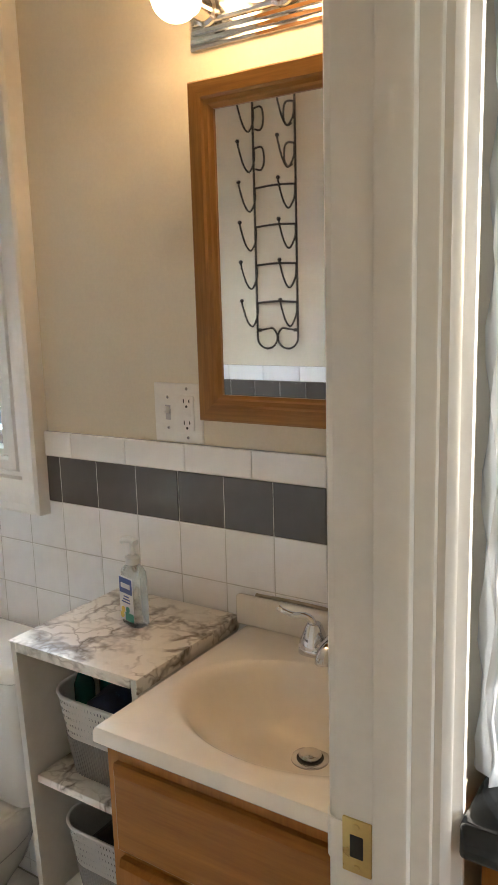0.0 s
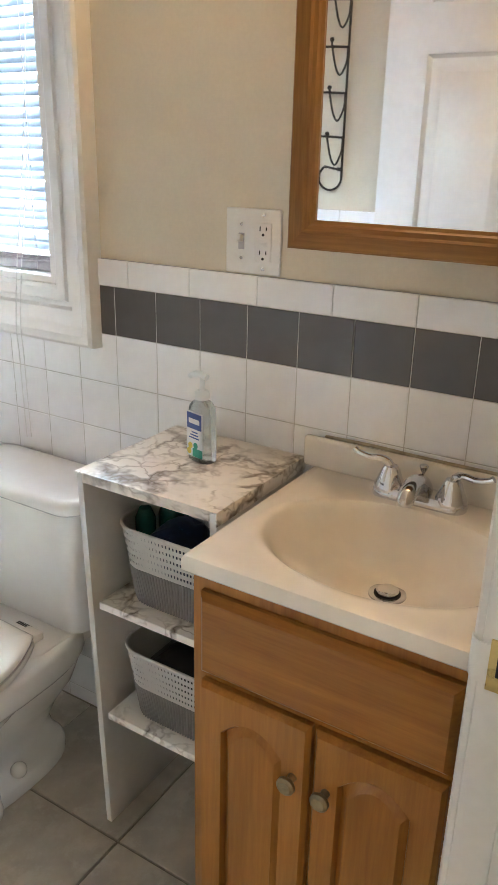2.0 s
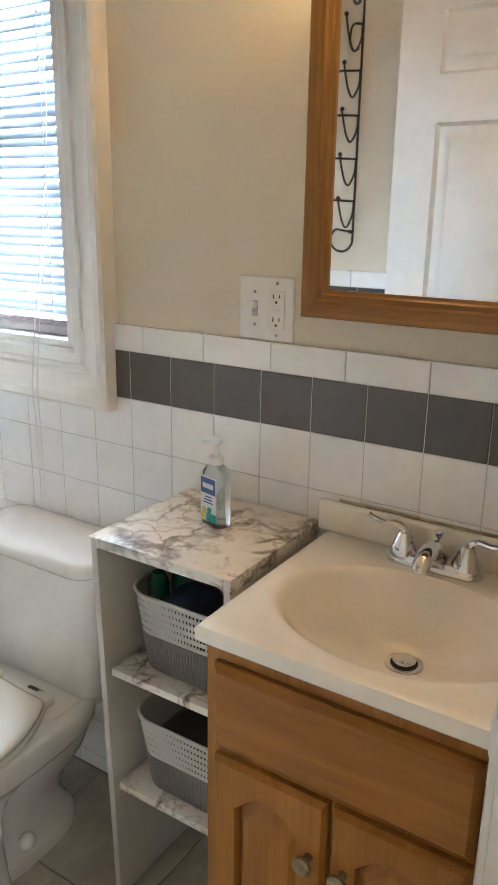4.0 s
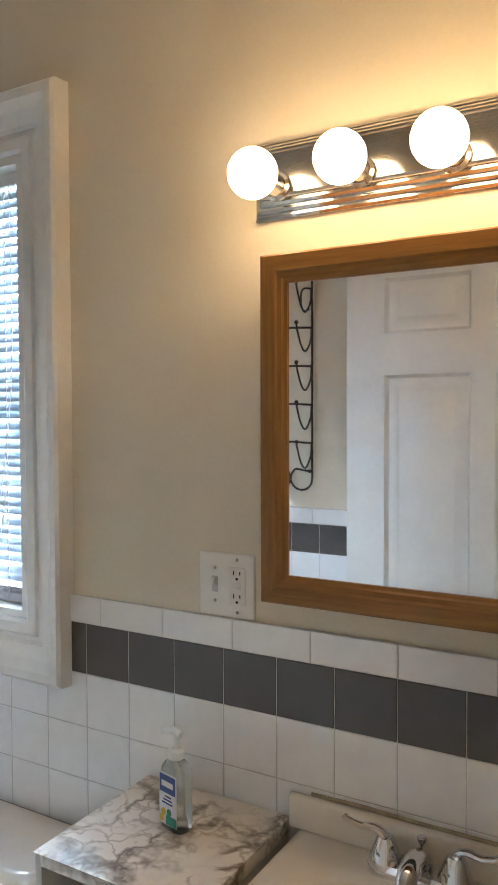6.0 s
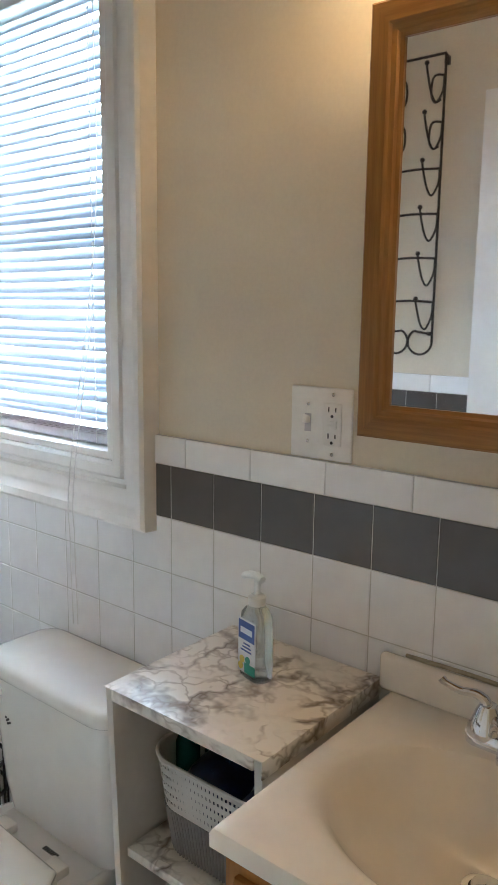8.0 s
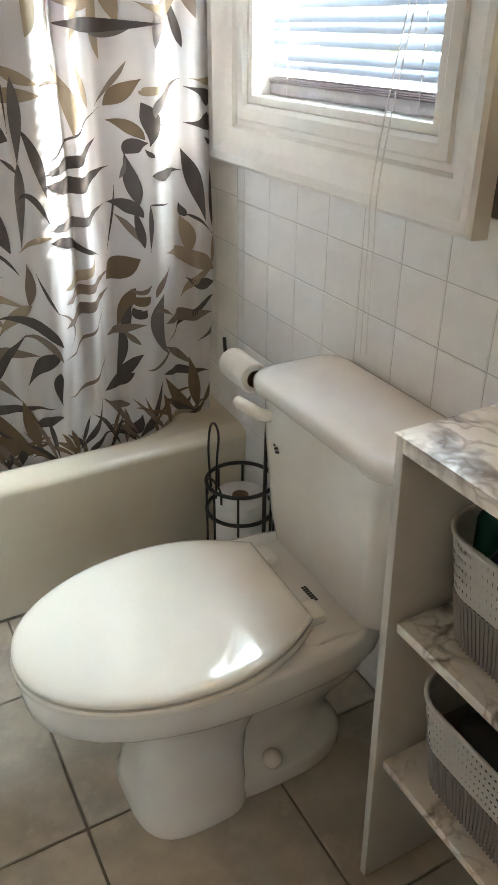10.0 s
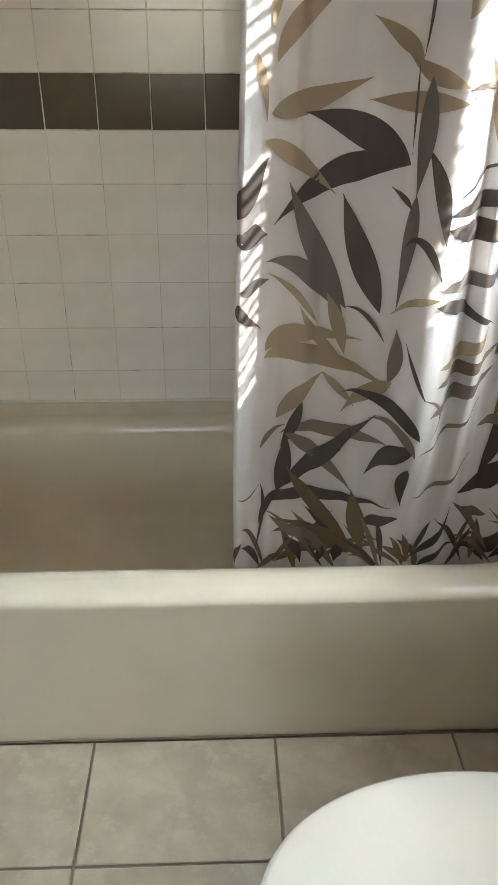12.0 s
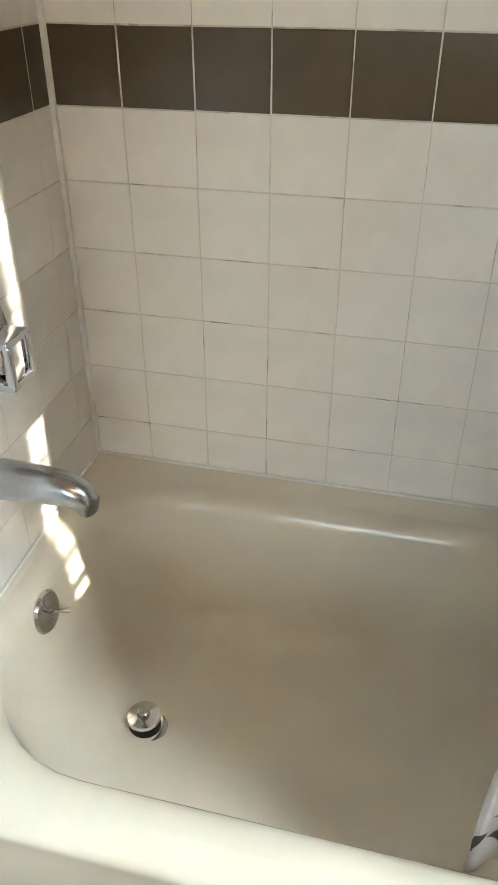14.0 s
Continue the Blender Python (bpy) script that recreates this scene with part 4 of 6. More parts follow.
leaf("tan", 1.039, 1.146, 1.054, 1.146, 1.120, 1.158, 0.019)
leaf("slate", 1.056, 1.098, 1.077, 1.134, 1.144, 1.164, 0.021)
leaf("tan", 1.218, 1.164, 1.215, 1.155, 1.159, 1.164, 0.020)
leaf("dark", 1.216, 1.101, 1.216, 1.122, 1.149, 1.149, 0.038)
leaf("dark", 1.218, 1.098, 1.215, 1.077, 1.146, 1.080, 0.045)
leaf("dark", 1.216, 1.032, 1.213, 1.035, 1.199, 1.047, 0.013)
leaf("dark", 1.189, 0.870, 1.161, 0.966, 1.139, 1.029, 0.036)
leaf("dark", 1.213, 0.855, 1.213, 0.918, 1.213, 0.981, 0.018)
leaf("dark", 1.147, 0.885, 1.139, 0.897, 1.133, 0.915, 0.019)
leaf("dark", 1.147, 0.888, 1.168, 0.879, 1.213, 0.837, 0.008)
leaf("tan", 1.135, 0.885, 1.149, 0.840, 1.147, 0.795, 0.031)
leaf("tan", 1.213, 0.831, 1.213, 0.795, 1.204, 0.756, 0.016)
leaf("tan", 0.825, 0.789, 0.885, 0.795, 0.920, 0.831, 0.026)
leaf("taupe", 0.825, 0.759, 0.892, 0.765, 0.966, 0.780, 0.026)
leaf("taupe", 0.820, 0.708, 0.890, 0.723, 0.958, 0.741, 0.031)
leaf("taupe", 0.820, 0.630, 0.883, 0.651, 0.937, 0.702, 0.009)
leaf("taupe", 0.835, 0.519, 0.889, 0.531, 0.935, 0.579, 0.011)
leaf("taupe", 0.804, 0.750, 0.844, 0.705, 0.835, 0.657, 0.006)
leaf("brown", 0.956, 0.759, 0.997, 0.786, 1.027, 0.807, 0.059)
leaf("brown", 1.018, 0.738, 0.997, 0.690, 0.980, 0.639, 0.030)
leaf("dark", 1.008, 0.693, 0.994, 0.636, 0.976, 0.561, 0.023)
leaf("dark", 0.994, 0.630, 0.987, 0.576, 0.968, 0.513, 0.024)
leaf("taupe", 0.942, 0.630, 0.999, 0.639, 1.035, 0.651, 0.024)
leaf("taupe", 1.028, 0.597, 1.009, 0.615, 0.987, 0.636, 0.016)
leaf("dark", 0.926, 0.489, 0.982, 0.507, 1.014, 0.522, 0.040)
leaf("dark", 0.968, 0.507, 1.004, 0.543, 1.033, 0.573, 0.034)
leaf("dark", 1.013, 0.690, 1.025, 0.675, 1.035, 0.690, 0.030)
leaf("brown", 1.011, 0.705, 1.027, 0.708, 1.039, 0.726, 0.027)
leaf("taupe", 1.009, 0.735, 1.028, 0.729, 1.040, 0.753, 0.012)
leaf("taupe", 0.997, 0.438, 0.963, 0.438, 0.925, 0.462, 0.025)
leaf("dark", 0.854, 0.351, 0.894, 0.396, 0.913, 0.480, 0.013)
leaf("dark", 0.868, 0.363, 0.878, 0.402, 0.887, 0.441, 0.011)
leaf("dark", 0.989, 0.357, 1.014, 0.372, 1.028, 0.405, 0.039)
leaf("dark", 1.016, 0.339, 1.059, 0.408, 1.075, 0.492, 0.022)
leaf("dark", 1.040, 0.360, 1.066, 0.387, 1.101, 0.408, 0.009)
leaf("taupe", 1.040, 0.531, 1.075, 0.549, 1.089, 0.579, 0.013)
leaf("slate", 1.058, 0.735, 1.054, 0.636, 1.094, 0.558, 0.026)
leaf("taupe", 1.046, 0.726, 1.056, 0.762, 1.073, 0.795, 0.012)
leaf("taupe", 1.047, 0.687, 1.059, 0.693, 1.092, 0.666, 0.012)
leaf("tan", 1.215, 0.753, 1.156, 0.792, 1.063, 0.828, 0.043)
leaf("tan", 1.215, 0.759, 1.166, 0.741, 1.135, 0.696, 0.023)
leaf("dark", 1.215, 0.723, 1.178, 0.726, 1.146, 0.744, 0.033)
leaf("dark", 1.215, 0.690, 1.161, 0.657, 1.077, 0.597, 0.020)
leaf("taupe", 1.068, 0.657, 1.147, 0.651, 1.215, 0.645, 0.038)
leaf("dark", 1.216, 0.642, 1.218, 0.597, 1.170, 0.579, 0.016)
leaf("taupe", 1.078, 0.588, 1.127, 0.543, 1.156, 0.519, 0.023)
leaf("dark", 1.080, 0.507, 1.137, 0.501, 1.213, 0.483, 0.028)
leaf("brown", 1.163, 0.375, 1.123, 0.423, 1.083, 0.498, 0.033)
leaf("brown", 1.170, 0.387, 1.163, 0.459, 1.149, 0.537, 0.037)
leaf("dark", 1.173, 0.375, 1.137, 0.387, 1.082, 0.441, 0.026)
leaf("tan", 1.080, 0.360, 1.139, 0.369, 1.173, 0.378, 0.035)
leaf("brown", 1.187, 0.399, 1.206, 0.414, 1.216, 0.450, 0.020)
leaf("dark", 1.127, 0.330, 1.142, 0.342, 1.159, 0.366, 0.020)
leaf("tan", 0.582, 1.190, 0.620, 1.250, 0.700, 1.310, 0.032)
leaf("tan", 0.573, 1.230, 0.585, 1.280, 0.610, 1.330, 0.016)
leaf("tan", 0.760, 1.195, 0.735, 1.222, 0.700, 1.245, 0.022)
leaf("slate", 0.600, 1.380, 0.650, 1.340, 0.720, 1.330, 0.030)
leaf("taupe", 0.750, 1.300, 0.770, 1.360, 0.800, 1.420, 0.026)
leaf("tan", 0.800, 1.240, 0.810, 1.300, 0.790, 1.370, 0.028)
leaf("tan", 0.900, 1.230, 0.920, 1.300, 0.910, 1.380, 0.028)
leaf("tan", 0.980, 1.200, 0.970, 1.280, 0.990, 1.350, 0.026)
leaf("slate", 1.060, 1.220, 1.080, 1.290, 1.120, 1.340, 0.030)
leaf("dark", 1.150, 1.220, 1.130, 1.280, 1.100, 1.350, 0.024)
leaf("dark", 0.760, 1.200, 0.765, 1.300, 0.755, 1.450, 0.005)
leaf("taupe", 0.850, 1.220, 0.860, 1.320, 0.840, 1.420, 0.008)
leaf("taupe", 0.640, 1.310, 0.660, 1.370, 0.700, 1.410, 0.024)
# slender blades along the hem, then the upper half of the print
for k in range(44):
    y0, z0 = random.uniform(0.57, 1.17), random.uniform(0.31, 0.37)
    a, ln = radians(random.uniform(25, 155)), random.uniform(0.07, 0.16)
    y1, z1, bow = min(1.20, max(0.54, y0 + ln * math.cos(a))), z0 + ln * math.sin(a), random.uniform(0.0, 0.02)
    leaf(random.choice(("dark", "brown", "brown", "taupe")), y0, z0, (y0 + y1) / 2, (z0 + z1) / 2 + bow, y1, z1, random.uniform(0.010, 0.018))
for k in range(74):
    y0, z0 = random.uniform(0.56, 1.19), random.uniform(1.25, 1.88)
    a, ln = radians(random.choice((random.uniform(-15, 65), random.uniform(105, 190)))), random.uniform(0.10, 0.22)
    y1, z1, bow = min(1.21, max(0.53, y0 + ln * math.cos(a))), z0 + ln * math.sin(a), random.uniform(-0.025, 0.025)
    leaf(random.choice(("dark", "slate", "tan", "tan", "taupe")), y0, z0, (y0 + y1) / 2, (z0 + z1) / 2 + bow, y1, z1, random.uniform(0.018, 0.042))
rod = thing("curtain_rod", (-2.10, 0.5, 1.97), "chrome shower curtain rod between the alcove walls", "curtain rod")
part("rod", tube([(-2.105, SY, 1.975), (-2.105, NY, 1.975)], 0.0125, 14), M_CHROME, rod)
for i in range(10):
    c = curtain_at((i + 0.5) / 10, CT)
    part("ring", tube(ring_pts((-2.105, c.y, 1.953), 0.030, 20, 1), 0.0016, 6, closed=True), M_CHROME, rod)

# ---- toilet ----
TC = -1.465                                                            # middle of the toilet
toilet = thing("toilet", (TC, 0.95, 0), "white two-piece toilet with closed lid", "toilet")


TURN_T = Matrix.Translation((TC, 1.05, 0)) @ pose(0, 0, 0, 0, 0, -2.2) @ Matrix.Translation((-TC, -1.05, 0))


def egg(hw, yf, yr, z, n=36, square=2.0, cx=TC, rear=3.2, taper=0.0, turned=False):
    """Egg-shaped ring: pointed towards yf, squarer at yr."""
    yc = yr - (yr - yf) * 0.42
    out = []
    for i in range(n):
        a = 2 * math.pi * i / n
        c, s = math.cos(a), math.sin(a)
        e = square if s < 0 else rear
        x = math.copysign(abs(c) ** (2 / e), c) * hw
        y = yc + math.copysign(abs(s) ** (2 / e), s) * ((yr - yc) if s > 0 else (yc - yf))
        if y > yc:
            x *= 1 - taper * ((y - yc) / (yr - yc)) ** 1.3
        p = (TURN_T if turned else Matrix.Identity(4)) @ Vector((cx + x, y, z))
        out.append((p.x, p.y, z))
    return out


BOWL = ((0.122, 0.684, 0.90, 0.0, 3.2), (0.123, 0.682, 0.90, 0.010, 3.2), (0.117, 0.690, 0.90, 0.03, 3.1), (0.107, 0.700, 0.90, 0.10, 3.0), (0.103, 0.704, 0.91, 0.17, 2.8), (0.106, 0.697, 0.94, 0.215, 2.6), (0.120, 0.668, 1.02, 0.248, 2.4), (0.142, 0.622, 1.12, 0.274, 2.2),
        (0.163, 0.578, 1.16, 0.294, 2.1), (0.176, 0.553, 1.17, 0.305, 2.1), (0.183, 0.541, 1.175, 0.318, 2.1), (0.185, 0.538, 1.18, 0.345, 2.1), (0.184, 0.539, 1.18, 0.366, 2.1), (0.179, 0.545, 1.18, 0.376, 2.1), (0.169, 0.555, 1.17, 0.379, 2.1))
rings = [egg(hw, yf, yr, z * 0.972, 36, e, TC - 0.02 * min(1, z / 0.3) * 0.5) for hw, yf, yr, z, e in BOWL]
bowl = part("bowl", loft(rings), M_CHINA, toilet, "", 70)
TRAP = ((0.104, 0.74, 1.13, 0.0, 0.0), (0.104, 0.74, 1.13, 0.030, 0.0), (0.098, 0.76, 1.12, 0.044, 0.0), (0.070, 0.80, 1.11, 0.058, 0.0), (0.062, 0.82, 1.10, 0.10, 0.0), (0.070, 0.84, 1.13, 0.15, 0.004), (0.090, 0.85, 1.17, 0.20, 0.008), (0.104, 0.86, 1.185, 0.25, 0.008), (0.116, 0.88, 1.19, 0.30, 0.004), (0.136, 0.90, 1.19, 0.36, 0.0))
part("trapway", loft([egg(hw, yf, yr, z * 0.972, 32, 2.4, TC + dx, 2.6) for hw, yf, yr, z, dx in TRAP]), M_CHINA, toilet, "", 75)
part("rear_deck", loft([rounded(TC - 0.146, TC + 0.146, 0.965, 1.205, 0.03, z) for z in (0.33, 0.368)] + [rounded(TC - 0.139, TC + 0.139, 0.972, 1.198, 0.03, 0.374)]), M_CHINA, toilet, "", 50)
for x in (TC - 0.088, TC + 0.088):
    part("bolt_cap", lathe([(0.019, -0.018), (0.019, -0.004), (0.016, 0.004), (0.009, 0.010), (0.0, 0.012)], Matrix.Translation((x, 0.945, 0.060)) @ pose(0, 0, 0, 0, 35 if x > TC else -35), 18), M_SEAT, toilet)


def lid_ring(inset, z, f=1.0, grow=0.0):
    """Outline of lid and seat: round front, straight hinge edge; f shrinks it towards the middle."""
    hw, yf, yr = 0.186 + grow - inset, 0.534 - grow + inset, 1.002 - inset * 0.6
    ln, pts = yr - yf, []
    for k in range(25):
        a = math.pi / 2 * k / 24
        u = 0.58 * (1 - math.cos(a))
        pts.append((hw * math.sin(a) ** 0.96, yf + ln * u))
    for k in range(1, 13):
        v = k / 12
        pts.append((hw - (0.071 * (hw / 0.186)) * v ** 2.1, yf + ln * (0.58 + 0.42 * v)))
    loop = [(x, y) for x, y in pts] + [(x, yr) for x in (pts[-1][0] * 0.96, 0.0, -pts[-1][0] * 0.96)] + [(-x, y) for x, y in reversed(pts[1:])]
    out = []
    for x, y in loop:
        p = TURN_T @ Vector((TC + x * f, 0.79 + (y - 0.79) * f, z))
        out.append((p.x, p.y, z))
    return out


part("seat", loft([lid_ring(i, z, 1.0, 0.002) for z, i in ((0.3725, 0.030), (0.3735, 0.004), (0.376, 0.0), (0.384, 0.0), (0.3875, 0.003), (0.3885, 0.034))]), M_SEAT, toilet, "glossy white seat ring", 40)
# domed lid
LZ = 0.3920
rings = [lid_ring(0.034, LZ + 0.0005), lid_ring(0.003, LZ), lid_ring(0.0, LZ + 0.0025), lid_ring(0.0, LZ + 0.008), lid_ring(0.002, LZ + 0.0115)]
for f, h in ((0.965, 0.0150), (0.92, 0.0175), (0.84, 0.0195), (0.7, 0.0215), (0.45, 0.0232), (0.2, 0.024), (0.05, 0.0242)):
    rings.append(lid_ring(0.0, LZ + h, f))
part("lid", loft(rings), M_SEAT, toilet, "glossy white closed lid", 50)
for x in (TC - 0.088, TC + 0.088):
    hb = box(x - 0.024, x + 0.024, 0.996, 1.034, 0.3735, 0.394, 0.005)
    bmesh.ops.transform(hb, matrix=TURN_T, verts=hb.verts)
    part("hinge", hb, M_SEAT, toilet)
bm = bmesh.new()
for i in range(7):
    box(TC + 0.012 + i * 0.0062, TC + 0.0165 + i * 0.0062, 1.038, 1.048, 0.3738, 0.3748, bm=bm)
part("maker_mark", bm, M_IRON, toilet, "small dark printed maker mark", None)
TT = 0.721
rings = [rounded(TC - 0.172, TC + 0.172, 1.075, 1.225, 0.045, 0.373), rounded(TC - 0.182, TC + 0.182, 1.068, 1.228, 0.045, 0.43), rounded(TC - 0.196, TC + 0.196, 1.060, 1.232, 0.045, 0.60), rounded(TC - 0.198, TC + 0.198, 1.058, 1.233, 0.045, TT - 0.036)]
tank = part("tank", loft(rings), M_CHINA, toilet, "", 50)
rings = [rounded(TC - 0.205, TC + 0.205, 1.045, 1.237, 0.05, TT - 0.036), rounded(TC - 0.212, TC + 0.212, 1.040, 1.240, 0.05, TT - 0.030), rounded(TC - 0.212, TC + 0.212, 1.040, 1.240, 0.05, TT - 0.016), rounded(TC - 0.206, TC + 0.206, 1.046, 1.236, 0.048, TT - 0.006), rounded(TC - 0.192, TC + 0.192, 1.060, 1.224, 0.042, TT - 0.001), rounded(TC - 0.14, TC + 0.14, 1.10, 1.19, 0.03, TT)]
part("tank_lid", loft(rings), M_CHINA, toilet, "", 50)
part("flush_lever", tube(curve([(TC - 0.150, 1.062, 0.645), (TC - 0.152, 1.046, 0.647), (TC - 0.175, 1.040, 0.648), (TC - 0.205, 1.036, 0.647), (TC - 0.222, 1.036, 0.645)], 4), 0.013, 12), M_SEAT, toilet, "white plastic flush lever")
bm = bmesh.new()
for k, (dx, dz) in enumerate(((0, 0), (0.006, 0.004), (0.003, -0.006), (0.010, -0.003), (-0.003, 0.006))):
    box(TC - 0.128 + dx, TC - 0.124 + dx, 1.0585, 1.062, 0.585 + dz, 0.589 + dz, bm=bm)
part("logo_mark", bm, M_IRON, toilet, "tiny dark printed mark", None)
part("supply_line", tube(curve([(TC + 0.13, 1.245, 0.15), (TC + 0.16, 1.20, 0.17), (TC + 0.165, 1.18, 0.28), (TC + 0.14, 1.17, 0.395)]), 0.006, 8), M_CHROME, toilet)

# ---- toilet paper stand ----
PX, PY, PR = -1.897, 1.150, 0.080
stand = thing("toilet_paper_stand", (PX, PY, 0), "black wire toilet paper stand with spare roll basket", "paper holder")
for zz in (0.012, 0.252, 0.328):
    part("hoop", tube(ring_pts((PX, PY, zz), PR, 32), 0.0048, 8, closed=True), M_IRON, stand)
for i in range(8):
    a = 2 * math.pi * (i + 0.3) / 8
    x, y = PX + PR * math.cos(a), PY + PR * math.sin(a)
    part("upright_wire", tube([(x, y, 0.012), (x, y, 0.328)], 0.0030, 6), M_IRON, stand)
part("handle_wire", tube(curve([(PX - 0.045, PY - 0.055, 0.30), (PX - 0.044, PY - 0.060, 0.40), (PX - 0.042, PY - 0.055, 0.462), (PX - 0.016, PY - 0.055, 0.480), (PX + 0.010, PY - 0.060, 0.462), (PX + 0.008, PY - 0.064, 0.40), (PX + 0.005, PY - 0.066, 0.30)]), 0.0028, 8), M_IRON, stand)
part("handle_wire", tube(curve([(PX - 0.020, PY - 0.076, 0.30), (PX - 0.025, PY - 0.074, 0.335), (PX + 0.005, PY - 0.074, 0.352), (PX + 0.035, PY - 0.070, 0.335), (PX + 0.036, PY - 0.068, 0.30)]), 0.0026, 8), M_IRON, stand)
part("pole", tube(curve([(PX + 0.074, PY + 0.022, 0.012), (PX + 0.076, PY + 0.022, 0.30), (PX + 0.082, PY + 0.022, 0.54), (PX + 0.094, PY + 0.022, 0.600), (PX + 0.084, PY + 0.020, 0.626), (PX + 0.060, PY + 0.018, 0.618), (PX + 0.044, PY + 0.018, 0.608), (PX - 0.09, PY + 0.018, 0.606), (PX - 0.108, PY + 0.018, 0.613), (PX - 0.112, PY + 0.018, 0.640)]), 0.0046, 8), M_IRON, stand)
part("pole", tube(curve([(PX + 0.068, PY + 0.042, 0.012), (PX + 0.072, PY + 0.042, 0.30), (PX + 0.080, PY + 0.036, 0.50), (PX + 0.084, PY + 0.024, 0.555)]), 0.0034, 8), M_IRON, stand)


def paper_roll(base, turn, r, h, label):
    """A roll with its axis up, then turned by a matrix."""
    t = thing("toilet_roll", base, label, "toilet roll", "toilet rolls")
    m = Matrix.Translation(base) @ turn
    body = lathe([(0.0195, 0.001), (r - 0.003, 0.0), (r, 0.003), (r, h - 0.003), (r - 0.003, h), (0.0195, h - 0.001), (0.0195, 0.001)], m, 36)
    part("paper", body, M_PAPER, t)
    part("core", lathe([(0.0180, -0.0005), (0.0196, -0.0005), (0.0196, h + 0.0005), (0.0180, h + 0.0005), (0.0180, -0.0005)], m, 24), M_CARD, t, "brown cardboard core")
    return t


for k in range(2):
    paper_roll((PX, PY, 0.018 + 0.135 * k), Matrix.Identity(4), 0.064, 0.134, "spare white toilet roll in the wire basket")
paper_roll((PX + 0.035, PY + 0.018, 0.595), pose(0, 0, 0, 0, -90), 0.034, 0.110, "nearly used white toilet roll on the black arm")

# ---- shelf unit ----
X0, X1, Y0, Y1, ZT = -1.141, -0.838, 0.947, NY - 0.004, 0.857
unit = thing("shelf_unit", ((X0 + X1) / 2, 1.1, 0), "narrow white open shelf unit with marble-look shelves", "shelf unit")
for a, b in ((X0, X0 + 0.014), (X1 - 0.014, X1)):
    bm = box(a, b, Y0 + 0.002, Y1, 0.0, ZT, 0.0012)
    for v in bm.verts:                                                 # the front edges rake back towards the floor
        rake = 1 - v.co.z / ZT
        v.co.x -= 0.012 * rake
        if v.co.y < Y0 + 0.1:
            v.co.y += 0.038 * rake
    part("side_panel", bm, M_MELAMINE, unit, "plain white side panel")
part("top", box(X0 + 0.0142, X1 - 0.0142, Y0, Y1, ZT - 0.016, ZT + 0.002, 0.0015), M_MARBLE, unit, "veined marble-look top")
part("top_edge", box(X0 - 0.001, X1 + 0.001, Y0 - 0.001, Y1, ZT + 0.0022, ZT + 0.0042, 0.0008), M_MARBLE, unit, "veined marble-look covering")
part("edge_band", box(X1 + 0.0002, X1 + 0.0022, Y0 - 0.001, Y1, ZT - 0.022, ZT + 0.004, 0.0006), M_MARBLE, unit, "veined marble-look edge")
for zz in (0.580, 0.310):
    part("shelf", box(X0 + 0.0142, X1 - 0.0142, Y0 + 0.026 + 0.03 * (0.6 - zz), Y1, zz - 0.016, zz, 0.0015), M_MARBLE, unit, "veined marble-look shelf")
ZT += 0.0042


def basket(base_z, x0, x1, y0, y1, h, label):
    b = thing("storage_basket", ((x0 + x1) / 2, (y0 + y1) / 2, base_z), label, "basket", "baskets on the shelf unit")

    def outline(t, n=24, off=0.0):
        k = 0.018 * (1 - t) + off
        return rounded(x0 + k, x1 - k, y0 + k, y1 - k, 0.055, base_z + 0.001 + h * t, n)

    split = 0.50
    lower = loft([outline(t, 24, o) for t, o in ((0.0, 0.010), (0.02, 0.002), (split, 0.0))] + [outline(split, 24, 0.003), outline(0.03, 24, 0.005)], True, True)
    part("lower_shell", lower, M_BASKETG, b, "grey ribbed plastic lower half", 40)
    bm = bmesh.new()
    ring_a, ring_b = outline(0.03, 24), outline(split, 24)
    pts = len(ring_a)

    # arc-length table so that ribs and holes stand evenly
    table = [0.0]
    for i in range(pts):
        table.append(table[-1] + (Vector(ring_b[i]) - Vector(ring_b[(i + 1) % pts])).length)
    total = table[-1]

    def at(ring, dist):
        dist %= total
        for i in range(pts):
            if table[i] <= dist <= table[i + 1]:
                f = (dist - table[i]) / max(1e-9, table[i + 1] - table[i])
                return Vector(ring[i]).lerp(Vector(ring[(i + 1) % pts]), f)
        return Vector(ring[0])

    step = 0.0072
    count = int(total / step)
    for k in range(count):
        p0, p1 = at(ring_a, k * total / count), at(ring_b, k * total / count)
        tube([p0, p1], 0.0022, 5, bm=bm)
    part("ribs", bm, M_BASKETG, b, "grey vertical ribs", 60)
    # perforated white band: a grid of cells with the holes left out, two skins
    bm = bmesh.new()
    rows = 11
    cols = count * 2
    levels = [split + (1.0 - split) * r / rows for r in range(rows + 1)]
    for skin in (0.0, 0.0022):
        grid = []
        for t in levels:
            ring = outline(t, 24, skin)
            grid.append([bm.verts.new(at(ring, q * total / cols)) for q in range(cols)])
        for r in range(rows):
            for q in range(cols):
                hole = r % 2 == 1 and q % 2 == 0 and 1 <= r <= rows - 2
                if hole:
                    continue
                bm.faces.new((grid[r][q], grid[r][(q + 1) % cols], grid[r + 1][(q + 1) % cols], grid[r + 1][q]))
    part("upper_band", bm, M_BASKETW, b, "white perforated plastic upper half", 40)
    ring = [Vector(p) for p in outline(1.0, 24, 0.001)]
    part("rim", tube(ring, 0.0034, 8, closed=True), M_BASKETW, b)
    return b


